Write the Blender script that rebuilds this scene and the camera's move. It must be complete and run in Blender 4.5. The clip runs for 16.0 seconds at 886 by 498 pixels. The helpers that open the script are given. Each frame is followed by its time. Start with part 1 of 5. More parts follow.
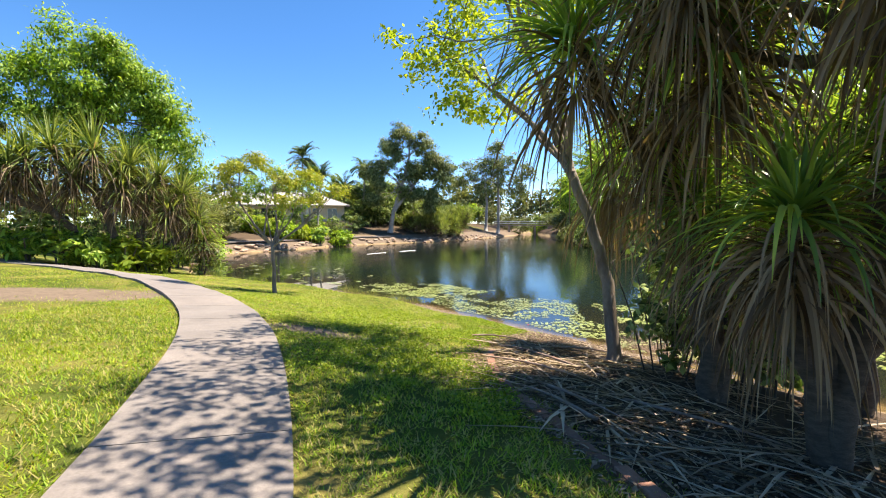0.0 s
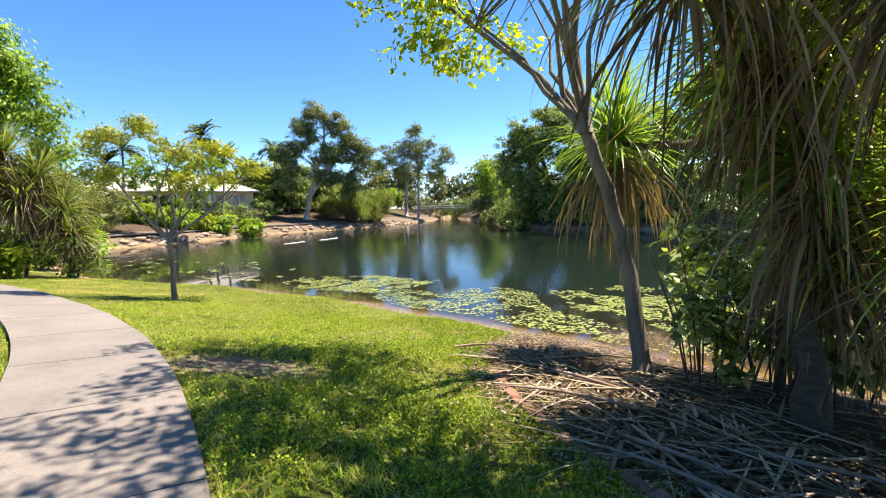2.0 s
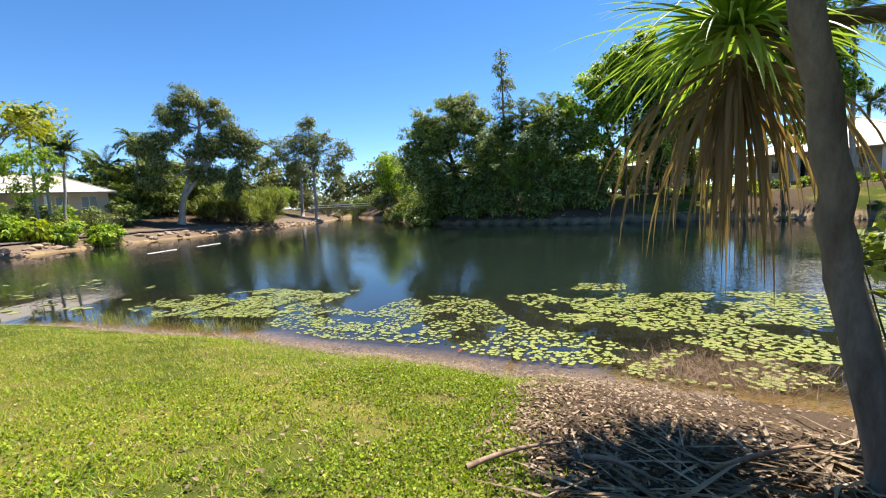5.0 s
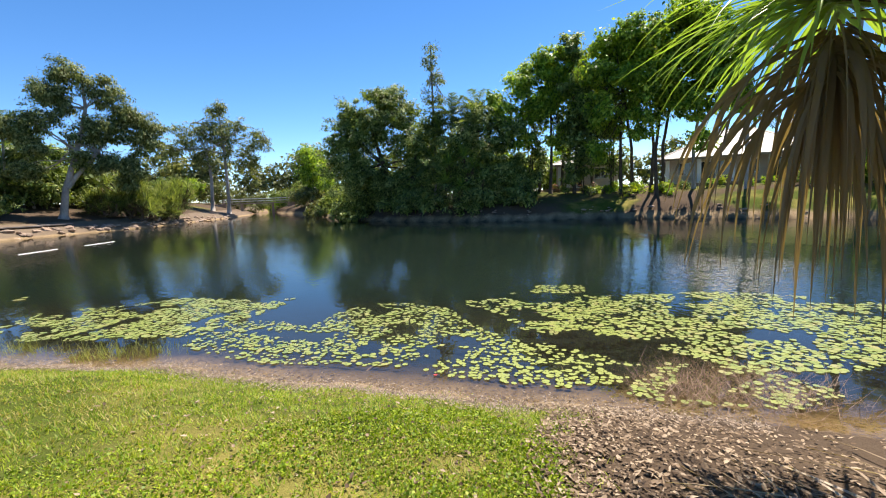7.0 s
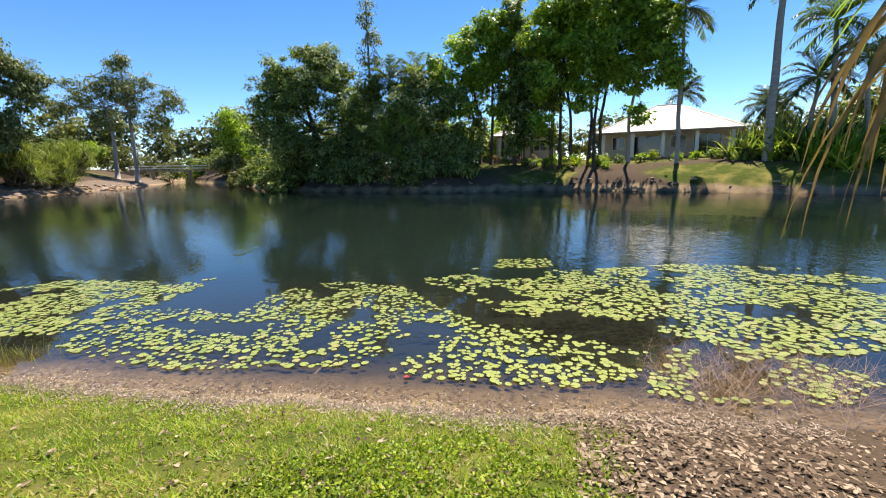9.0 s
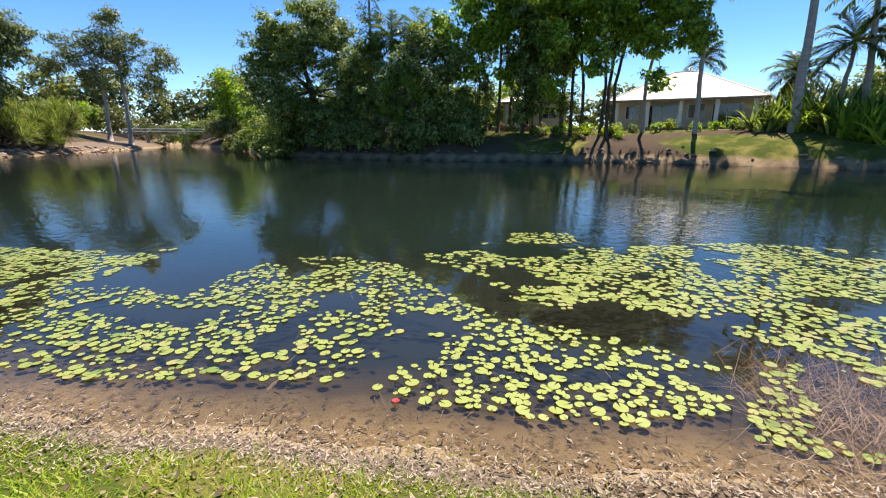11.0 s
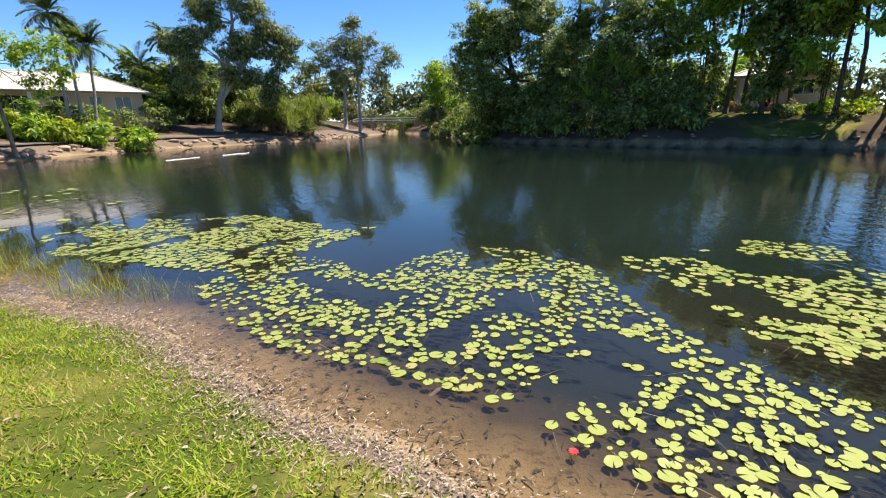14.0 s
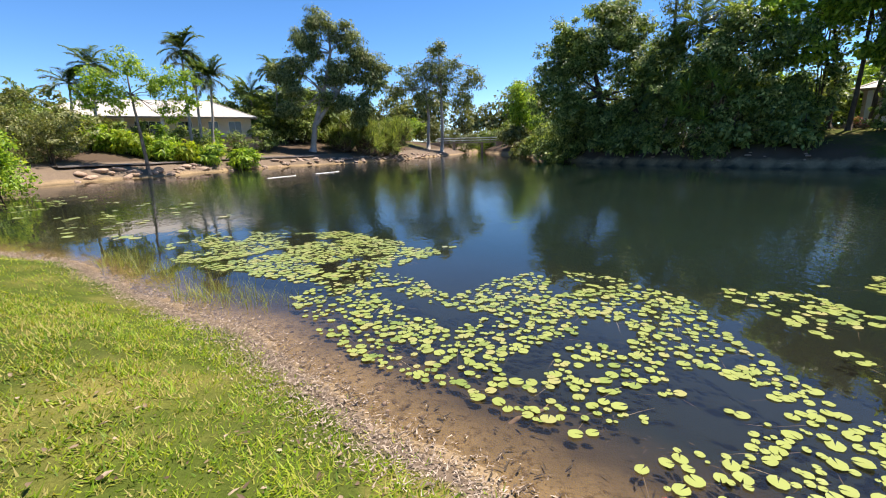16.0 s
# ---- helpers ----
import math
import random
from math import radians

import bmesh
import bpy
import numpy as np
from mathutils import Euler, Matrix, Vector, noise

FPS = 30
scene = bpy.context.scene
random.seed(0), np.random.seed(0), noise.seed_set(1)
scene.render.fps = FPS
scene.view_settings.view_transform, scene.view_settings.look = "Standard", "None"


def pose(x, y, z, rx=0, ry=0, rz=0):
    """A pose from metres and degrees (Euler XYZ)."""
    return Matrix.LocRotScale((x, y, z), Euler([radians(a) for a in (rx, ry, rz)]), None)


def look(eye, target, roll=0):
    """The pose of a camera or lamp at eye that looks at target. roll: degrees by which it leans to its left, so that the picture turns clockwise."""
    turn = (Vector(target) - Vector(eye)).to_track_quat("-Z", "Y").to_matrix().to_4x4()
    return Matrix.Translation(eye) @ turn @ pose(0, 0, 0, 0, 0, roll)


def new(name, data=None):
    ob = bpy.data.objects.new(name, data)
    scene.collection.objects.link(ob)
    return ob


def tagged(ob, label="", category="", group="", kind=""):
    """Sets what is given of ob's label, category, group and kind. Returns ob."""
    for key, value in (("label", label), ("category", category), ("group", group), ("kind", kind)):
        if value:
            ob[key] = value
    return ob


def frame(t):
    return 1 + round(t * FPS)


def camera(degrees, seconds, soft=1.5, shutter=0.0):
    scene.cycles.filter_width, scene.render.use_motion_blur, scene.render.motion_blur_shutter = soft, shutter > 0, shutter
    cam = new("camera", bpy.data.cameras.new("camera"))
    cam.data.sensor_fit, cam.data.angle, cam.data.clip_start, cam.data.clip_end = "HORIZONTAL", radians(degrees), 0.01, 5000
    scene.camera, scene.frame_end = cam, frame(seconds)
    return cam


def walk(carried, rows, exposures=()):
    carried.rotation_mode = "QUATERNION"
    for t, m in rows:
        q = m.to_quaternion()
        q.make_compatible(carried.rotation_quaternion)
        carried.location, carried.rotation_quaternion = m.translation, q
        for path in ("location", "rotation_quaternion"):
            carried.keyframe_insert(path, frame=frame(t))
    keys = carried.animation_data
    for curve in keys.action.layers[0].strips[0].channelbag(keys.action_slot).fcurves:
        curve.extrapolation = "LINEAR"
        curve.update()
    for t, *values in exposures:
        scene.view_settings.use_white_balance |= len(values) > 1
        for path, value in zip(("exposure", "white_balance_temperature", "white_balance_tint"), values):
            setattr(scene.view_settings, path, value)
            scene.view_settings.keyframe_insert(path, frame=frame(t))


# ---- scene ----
cam = camera(90.2, 16.0, 1.05)
PATH = [
    (0, (1.294, 0.51, 2.834), (0.906, 2.469, 2.728), -0.5),
    (0.5, (0.941, 0.972, 2.829), (0.622, 2.943, 2.722), -0.5),
    (1, (0.662, 1.415, 2.818), (0.424, 3.397, 2.701), -0.7),
    (1.5, (0.376, 1.9, 2.8), (0.242, 3.89, 2.659), -1.3),
    (2, (0.127, 2.363, 2.785), (0.108, 4.355, 2.606), -1.6),
    (2.5, (-0.051, 2.92, 2.772), (0.05, 4.906, 2.556), -1.7),
    (3, (-0.23, 3.445, 2.747), (-0.026, 5.42, 2.515), -1.5),
    (3.2, (-0.268, 3.649, 2.713), (-0.03, 5.622, 2.484), -1.3),
    (5.3, (-0.557, 6.352, 2.455), (-0.091, 8.287, 2.255), -2.6),
    (5.5, (-0.633, 6.419, 2.52), (-0.134, 8.344, 2.303), -1.9),
    (6, (-0.738, 6.742, 2.547), (-0.164, 8.644, 2.316), -1.9),
    (6.5, (-0.847, 7.107, 2.55), (-0.199, 8.984, 2.318), -2.2),
    (7, (-0.88, 7.454, 2.533), (-0.125, 9.29, 2.295), -2.4),
    (7.5, (-0.899, 7.848, 2.472), (-0.027, 9.627, 2.2), -2.9),
    (8, (-0.876, 8.211, 2.397), (0.083, 9.938, 2.08), -3.0),
    (8.2, (-0.864, 8.332, 2.389), (0.118, 10.042, 2.055), -2.6),
    (10.3, (-0.268, 9.962, 2.09), (0.739, 11.639, 1.675), -0.5),
    (10.5, (-0.185, 10.066, 2.068), (0.816, 11.742, 1.633), -0.5),
    (11, (0.017, 10.301, 1.995), (1.005, 11.969, 1.501), -0.2),
    (11.5, (0.137, 10.556, 1.93), (1.094, 12.223, 1.376), -0.0),
    (12, (0.212, 10.775, 1.894), (1.078, 12.481, 1.312), -0.0),
    (12.5, (0.301, 10.909, 1.872), (1.022, 12.68, 1.286), -0.0),
    (13, (0.291, 10.943, 1.907), (0.839, 12.777, 1.327), -0.4),
    (13.5, (0.265, 10.942, 1.928), (0.631, 12.826, 1.366), -0.9),
    (14, (0.241, 10.936, 1.943), (0.442, 12.85, 1.401), -1.2),
    (14.5, (0.218, 10.944, 1.947), (0.278, 12.875, 1.428), -1.4),
    (15, (0.195, 10.933, 1.965), (0.151, 12.869, 1.465), -1.5),
    (15.5, (0.179, 10.937, 1.97), (0.071, 12.875, 1.488), -1.5),
    (16, (0.173, 10.931, 1.987), (0.034, 12.873, 1.533), -1.5),
]
walk(cam, [(t, look(eye, target, roll)) for t, eye, target, roll in PATH], [(0, 1.52, 7150, 13), (3.0, 1.44, 7150, 13), (5.5, 1.12, 6950, 13), (16, 1.06, 6850, 15)])

# ---- world, sun, exposure ----
SUN_AZ, SUN_EL = radians(57), radians(63)
world = bpy.data.worlds.new("sky")
scene.world = world
world.use_nodes = True
_bg = world.node_tree.nodes["Background"]
_sky = world.node_tree.nodes.new("ShaderNodeTexSky")
_sky.sky_type = "NISHITA"
_sky.sun_disc = False
_sky.sun_elevation, _sky.sun_rotation = SUN_EL, SUN_AZ
_sky.air_density, _sky.dust_density, _sky.ozone_density = 0.62, 0.0, 2.6
_deep = world.node_tree.nodes.new("ShaderNodeHueSaturation")
_deep.inputs["Hue"].default_value, _deep.inputs["Saturation"].default_value = 0.5, 1.25
world.node_tree.links.new(_sky.outputs[0], _deep.inputs["Color"])
world.node_tree.links.new(_deep.outputs[0], _bg.inputs[0])
_bg.inputs[1].default_value = 0.115
sun = new("sun", bpy.data.lights.new("sun", "SUN"))
sun.data.energy, sun.data.angle, sun.data.color = 5.0, radians(0.55), (1.0, 0.94, 0.84)
sun.matrix_world = look(Vector((math.sin(SUN_AZ) * math.cos(SUN_EL), math.cos(SUN_AZ) * math.cos(SUN_EL), math.sin(SUN_EL))) * 60, (0, 0, 0))

# ---- materials ----


def material(name, build):
    m = bpy.data.materials.new(name)
    m.use_nodes = True
    nt = m.node_tree
    nt.nodes.clear()
    out = nt.nodes.new("ShaderNodeOutputMaterial")
    nt.links.new(build(nt), out.inputs[0])
    return m


def node(nt, kind, **values):
    n = nt.nodes.new(kind)
    for key, v in values.items():
        n.inputs[key.replace("_", " ")].default_value = v
    return n


def ramp(nt, source, stops):
    r = nt.nodes.new("ShaderNodeValToRGB")
    while len(r.color_ramp.elements) < len(stops):
        r.color_ramp.elements.new(0.5)
    for e, (p, c) in zip(r.color_ramp.elements, stops):
        e.position, e.color = p, (*c, 1)
    nt.links.new(source, r.inputs[0])
    return r.outputs[0]


def mixc(nt, fac, a, b, mode="MIX"):
    n = nt.nodes.new("ShaderNodeMix")
    n.data_type, n.blend_type = "RGBA", mode
    for sock, v in ((n.inputs[0], fac), (n.inputs[6], a), (n.inputs[7], b)):
        if isinstance(v, bpy.types.NodeSocket):
            nt.links.new(v, sock)
        elif isinstance(v, tuple):
            sock.default_value = (*v, 1)
        else:
            sock.default_value = v
    return n.outputs[2]


def noise_of(nt, scale, detail=4.0, rough=0.6, coords="Object", stretch=None):
    tc = nt.nodes.new("ShaderNodeTexCoord")
    n = node(nt, "ShaderNodeTexNoise", Scale=scale, Detail=detail, Roughness=rough)
    src = tc.outputs[coords]
    if stretch:
        mp = nt.nodes.new("ShaderNodeMapping")
        mp.inputs["Scale"].default_value = stretch
        nt.links.new(src, mp.inputs[0])
        src = mp.outputs[0]
    nt.links.new(src, n.inputs["Vector"])
    return n.outputs[0]


def bump(nt, height, strength, distance):
    b = node(nt, "ShaderNodeBump", Strength=strength, Distance=distance)
    nt.links.new(height, b.inputs["Height"])
    return b.outputs[0]


def surface(name, c1, c2, scale, rough=0.8, bump_by=0.4, dist=0.01, fine=6.0, stretch=None, metal=0.0, spec=0.3, vary=0.0):
    """A solid surface: two colours mixed by noise at two scales, with relief; vary: how far each object differs."""
    def build(nt):
        big, small = noise_of(nt, scale, 5, 0.65, stretch=stretch), noise_of(nt, scale * fine, 4, 0.7, stretch=stretch)
        col = mixc(nt, ramp(nt, big, [(0.3, (0, 0, 0)), (0.7, (1, 1, 1))]), c1, c2)
        col = mixc(nt, 0.55, col, ramp(nt, small, [(0.25, (0.35,) * 3), (0.75, (0.75,) * 3)]), "OVERLAY")
        if vary:
            info = nt.nodes.new("ShaderNodeObjectInfo")
            col = mixc(nt, 1.0, col, ramp(nt, info.outputs["Random"], [(0, (1 - vary,) * 3), (1, (1, 1 - 0.2 * vary, 1 - 0.35 * vary))]), "MULTIPLY")
        p = node(nt, "ShaderNodeBsdfPrincipled", Roughness=rough, Metallic=metal)
        p.inputs["Specular IOR Level"].default_value = spec
        nt.links.new(col, p.inputs["Base Color"])
        nt.links.new(bump(nt, small, bump_by, dist), p.inputs["Normal"])
        return p.outputs[0]
    return material(name, build)


def leafy(name, stops, through_share=0.35, rough=0.45, spec=0.35, patch=0.5, dry=None):
    """Leaves: each one takes its own colour from stops; light comes through them."""
    def build(nt):
        geo = nt.nodes.new("ShaderNodeNewGeometry")
        n = len(stops)
        col = ramp(nt, geo.outputs["Random Per Island"], [(i / max(n - 1, 1), c) for i, c in enumerate(stops)])
        col = mixc(nt, patch, col, ramp(nt, noise_of(nt, 0.35, 3), [(0.3, (0.32,) * 3), (0.7, (0.66,) * 3)]), "OVERLAY")
        if dry:
            some = mixc(nt, 0.5, noise_of(nt, 0.45, 4), geo.outputs["Random Per Island"])
            col = mixc(nt, ramp(nt, some, [(0.56, (0, 0, 0)), (0.7, (1, 1, 1))]), col, dry)
        p = node(nt, "ShaderNodeBsdfPrincipled", Roughness=rough)
        p.inputs["Specular IOR Level"].default_value = spec
        t = node(nt, "ShaderNodeBsdfTranslucent")
        nt.links.new(col, p.inputs["Base Color"])
        nt.links.new(mixc(nt, 1.0, col, (1.25, 1.2, 0.5), "MULTIPLY"), t.inputs["Color"])
        mix = node(nt, "ShaderNodeMixShader", Fac=through_share)
        nt.links.new(p.outputs[0], mix.inputs[1])
        nt.links.new(t.outputs[0], mix.inputs[2])
        return mix.outputs[0]
    return material(name, build)


def water_build(nt):
    tc = nt.nodes.new("ShaderNodeTexCoord")
    mp = nt.nodes.new("ShaderNodeMapping")
    mp.inputs["Scale"].default_value, mp.inputs["Rotation"].default_value = (1.0, 0.45, 1.0), (0, 0, 0.5)
    nt.links.new(tc.outputs["Object"], mp.inputs[0])
    a, b = node(nt, "ShaderNodeTexNoise", Scale=7.5, Detail=2.0, Roughness=0.45), node(nt, "ShaderNodeTexNoise", Scale=0.5, Detail=2.0)
    calm = node(nt, "ShaderNodeTexNoise", Scale=0.09, Detail=2.0)
    for n in (a, b, calm):
        nt.links.new(mp.outputs[0], n.inputs["Vector"])
    at = nt.nodes.new("ShaderNodeAttribute")
    at.attribute_name = "open"
    k = nt.nodes.new("ShaderNodeMath")
    k.operation = "MULTIPLY"
    nt.links.new(ramp(nt, calm.outputs[0], [(0.36, (0.3,) * 3), (0.58, (1,) * 3)]), k.inputs[0])
    nt.links.new(at.outputs["Fac"], k.inputs[1])
    h = nt.nodes.new("ShaderNodeMath")
    h.operation = "MULTIPLY"
    nt.links.new(a.outputs[0], h.inputs[0])
    nt.links.new(k.outputs[0], h.inputs[1])
    b1 = node(nt, "ShaderNodeBump", Strength=1.0, Distance=0.0125)
    nt.links.new(h.outputs[0], b1.inputs["Height"])
    b2 = node(nt, "ShaderNodeBump", Strength=0.6, Distance=0.03)
    nt.links.new(b.outputs[0], b2.inputs["Height"])
    nt.links.new(b1.outputs[0], b2.inputs["Normal"])
    fr = node(nt, "ShaderNodeFresnel", IOR=1.55)
    gl = node(nt, "ShaderNodeBsdfGlossy", Roughness=0.0)
    tr = node(nt, "ShaderNodeBsdfTransparent", Color=(0.90, 0.87, 0.76, 1))
    nt.links.new(b2.outputs[0], fr.inputs["Normal"])
    nt.links.new(b2.outputs[0], gl.inputs["Normal"])
    murk = node(nt, "ShaderNodeBsdfDiffuse")
    nt.links.new(mixc(nt, ramp(nt, at.outputs["Fac"], [(0.08, (0, 0, 0)), (0.5, (1, 1, 1))]), (0.055, 0.048, 0.034), (0.014, 0.032, 0.026)), murk.inputs["Color"])
    share = nt.nodes.new("ShaderNodeMath")
    share.operation = "MULTIPLY_ADD"
    nt.links.new(at.outputs["Fac"], share.inputs[0])
    share.inputs[1].default_value, share.inputs[2].default_value = 0.24, 0.13
    body = nt.nodes.new("ShaderNodeMixShader")
    nt.links.new(share.outputs[0], body.inputs[0])
    nt.links.new(tr.outputs[0], body.inputs[1])
    nt.links.new(murk.outputs[0], body.inputs[2])
    mix = nt.nodes.new("ShaderNodeMixShader")
    nt.links.new(fr.outputs[0], mix.inputs[0])
    nt.links.new(body.outputs[0], mix.inputs[1])
    nt.links.new(gl.outputs[0], mix.inputs[2])
    return mix.outputs[0]


def ground_build(nt):
    def attr(name):
        a = nt.nodes.new("ShaderNodeAttribute")
        a.attribute_name = name
        return a.outputs["Fac"]

    def edged(fac, amount=0.5, scale=3.0):
        n = noise_of(nt, scale, 5, 0.7)
        s = nt.nodes.new("ShaderNodeMath")
        s.operation = "MULTIPLY_ADD"
        nt.links.new(n, s.inputs[0])
        s.inputs[1].default_value = amount
        nt.links.new(fac, s.inputs[2])
        return ramp(nt, s.outputs[0], [(0.5 + amount / 2 - 0.12, (0, 0, 0)), (0.5 + amount / 2 + 0.12, (1, 1, 1))])

    fine, mid, big = noise_of(nt, 38, 4, 0.75), noise_of(nt, 7, 4, 0.7), noise_of(nt, 0.6, 4, 0.6)
    grass = mixc(nt, mid, (0.038, 0.058, 0.012), (0.095, 0.118, 0.02))
    grass = mixc(nt, ramp(nt, big, [(0.46, (0, 0, 0)), (0.72, (1, 1, 1))]), grass, (0.24, 0.20, 0.06))
    grass = mixc(nt, 0.6, grass, ramp(nt, fine, [(0.3, (0.3,) * 3), (0.7, (0.72,) * 3)]), "OVERLAY")
    dirt = mixc(nt, mid, (0.10, 0.075, 0.055), (0.235, 0.18, 0.13))
    dirt = mixc(nt, 0.6, dirt, ramp(nt, fine, [(0.3, (0.3,) * 3), (0.7, (0.72,) * 3)]), "OVERLAY")
    litter = mixc(nt, fine, (0.034, 0.024, 0.017), (0.145, 0.105, 0.074))
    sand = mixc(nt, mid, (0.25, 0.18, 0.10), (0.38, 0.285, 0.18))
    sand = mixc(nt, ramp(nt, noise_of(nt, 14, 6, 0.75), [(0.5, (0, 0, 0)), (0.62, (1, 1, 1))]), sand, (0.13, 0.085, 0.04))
    # Bed sediment tones, darkened to paint in the light that deep water absorbs.
    dim_mud = mixc(nt, mid, (0.05, 0.038, 0.026), (0.12, 0.088, 0.055))
    dim_silt = mixc(nt, mid, (0.011, 0.016, 0.017), (0.022, 0.030, 0.029))
    col = mixc(nt, edged(attr("dirt")), grass, dirt)
    col = mixc(nt, edged(attr("litter")), col, litter)
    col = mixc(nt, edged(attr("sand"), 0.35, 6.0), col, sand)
    # The bed's painted dimming grows with distance from the shore.
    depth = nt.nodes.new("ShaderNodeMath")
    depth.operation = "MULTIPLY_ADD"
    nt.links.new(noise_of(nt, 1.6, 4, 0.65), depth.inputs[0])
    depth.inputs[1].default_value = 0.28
    nt.links.new(attr("dim_silt"), depth.inputs[2])
    col = mixc(nt, ramp(nt, depth.outputs[0], [(0.14, (0, 0, 0)), (0.42, (1, 1, 1))]), col, dim_mud)
    col = mixc(nt, ramp(nt, depth.outputs[0], [(0.36, (0, 0, 0)), (0.78, (1, 1, 1))]), col, dim_silt)
    p = node(nt, "ShaderNodeBsdfPrincipled", Roughness=0.9)
    p.inputs["Specular IOR Level"].default_value = 0.03
    nt.links.new(col, p.inputs["Base Color"])
    nt.links.new(bump(nt, fine, 0.7, 0.03), p.inputs["Normal"])
    return p.outputs[0]


M_WATER = material("pond water", water_build)
M_GROUND = material("lawn, earth and sand", ground_build)
M_CONCRETE = surface("path concrete", (0.155, 0.138, 0.125), (0.215, 0.192, 0.174), 1.3, 0.9, 0.35, 0.006, 30, vary=0.12)
M_BARK = surface("grey bark", (0.10, 0.075, 0.055), (0.24, 0.20, 0.16), 5, 0.9, 0.8, 0.02, 5, (1, 1, 0.3))
M_DARKBARK = surface("dark bark", (0.035, 0.025, 0.018), (0.11, 0.085, 0.06), 6, 0.9, 0.8, 0.02, 5, (1, 1, 0.35))
M_PANDBARK = surface("pandanus bark", (0.06, 0.043, 0.03), (0.15, 0.11, 0.075), 7, 0.9, 0.9, 0.02, 5, (1, 1, 2.5))
M_GUM = surface("pale gum bark", (0.19, 0.165, 0.14), (0.37, 0.33, 0.285), 1.2, 0.8, 0.3, 0.02, 6, (1, 1, 0.4))
M_PALMBARK = surface("palm trunk", (0.22, 0.19, 0.16), (0.38, 0.34, 0.29), 2, 0.85, 0.5, 0.02, 5, (0.4, 0.4, 3))
M_BRICK = surface("weathered red brick", (0.21, 0.105, 0.075), (0.31, 0.18, 0.13), 12, 0.9, 0.6, 0.006, 5, vary=0.4)
M_STONE = surface("bank stone", (0.26, 0.18, 0.13), (0.45, 0.36, 0.28), 3, 0.9, 0.7, 0.03, 5, vary=0.35)
M_ROOF = surface("pale metal roofing", (0.40, 0.375, 0.33), (0.50, 0.47, 0.42), 0.5, 0.55, 0.1, 0.005, 8)
M_WALL = surface("cream render", (0.58, 0.47, 0.36), (0.68, 0.58, 0.46), 0.6, 0.85, 0.2, 0.004, 20)
M_WHITE = surface("white paint", (0.72, 0.71, 0.68), (0.80, 0.79, 0.77), 1.0, 0.6, 0.1, 0.003, 10)
M_TIMBER = surface("grey timber", (0.20, 0.15, 0.11), (0.36, 0.29, 0.23), 2, 0.85, 0.5, 0.01, 6, (1, 5, 5))
M_DARKGLASS = surface("window glass", (0.012, 0.015, 0.018), (0.02, 0.024, 0.028), 1, 0.06, 0.0, 0.001, 4, spec=0.6)
M_CLUMP = leafy("olive pandanus blades", [(0.055, 0.09, 0.022), (0.13, 0.185, 0.045), (0.25, 0.31, 0.085), (0.40, 0.44, 0.15)], 0.38, 0.4, 0.4, 0.4)
M_CLOVER = leafy("clover leaves", [(0.08, 0.14, 0.012), (0.16, 0.26, 0.018), (0.27, 0.37, 0.025), (0.37, 0.43, 0.04)], 0.35, 0.5, 0.25, 0.4)
M_FRUIT = surface("red flower", (0.45, 0.02, 0.03), (0.60, 0.07, 0.07), 20, 0.5)
M_GRASS = leafy("grass blades", [(0.09, 0.175, 0.012), (0.20, 0.31, 0.018), (0.33, 0.41, 0.024), (0.43, 0.44, 0.05)], 0.4, 0.5, 0.25, 0.5, (0.40, 0.34, 0.13))
M_PAD = leafy("lily pad", [(0.165, 0.225, 0.042), (0.235, 0.285, 0.058), (0.30, 0.34, 0.08), (0.255, 0.30, 0.065), (0.33, 0.31, 0.105)], 0.1, 0.3, 0.5, 0.15)
M_PANDAN = leafy("pandanus blades", [(0.102, 0.203, 0.051), (0.16, 0.275, 0.058), (0.246, 0.377, 0.065), (0.406, 0.493, 0.087)], 0.5, 0.35, 0.5, 0.3)
M_DEAD = leafy("dry pandanus blades", [(0.075, 0.048, 0.03), (0.15, 0.102, 0.062), (0.24, 0.17, 0.107), (0.38, 0.285, 0.195)], 0.35, 0.7, 0.2, 0.4)
# Paler version of the dry blades; sunlit streaks are put into its colour.
M_STRAW = leafy("fallen blades in sunlit tone", [(0.10, 0.072, 0.05), (0.22, 0.165, 0.115), (0.40, 0.31, 0.225), (0.60, 0.50, 0.38)], 0.2, 0.75, 0.2, 0.4)
M_LITTER = leafy("fallen leaves", [(0.06, 0.04, 0.026), (0.135, 0.092, 0.06), (0.25, 0.18, 0.12), (0.46, 0.36, 0.26)], 0.15, 0.8, 0.2, 0.4)
M_GUMLEAF = leafy("gum leaves", [(0.05, 0.07, 0.022), (0.115, 0.15, 0.045), (0.22, 0.26, 0.09), (0.40, 0.43, 0.20)], 0.34, 0.5, 0.25, 0.7)
M_DARKLEAF = leafy("dark rainforest leaves", [(0.036, 0.062, 0.014), (0.105, 0.165, 0.038), (0.22, 0.30, 0.08), (0.42, 0.49, 0.18)], 0.4, 0.48, 0.28, 0.7)
M_FRESH = leafy("bright green leaves", [(0.06, 0.13, 0.016), (0.165, 0.29, 0.03), (0.30, 0.45, 0.05), (0.47, 0.58, 0.10)], 0.5, 0.45, 0.3, 0.6)
M_LIME = leafy("lime leaves", [(0.156, 0.247, 0.026), (0.247, 0.338, 0.033), (0.351, 0.429, 0.046), (0.429, 0.468, 0.078)], 0.6, 0.45, 0.35)
M_SAP = leafy("yellow-green leaflets", [(0.20, 0.25, 0.03), (0.30, 0.36, 0.045), (0.40, 0.43, 0.06), (0.43, 0.38, 0.08)], 0.42, 0.5, 0.3)
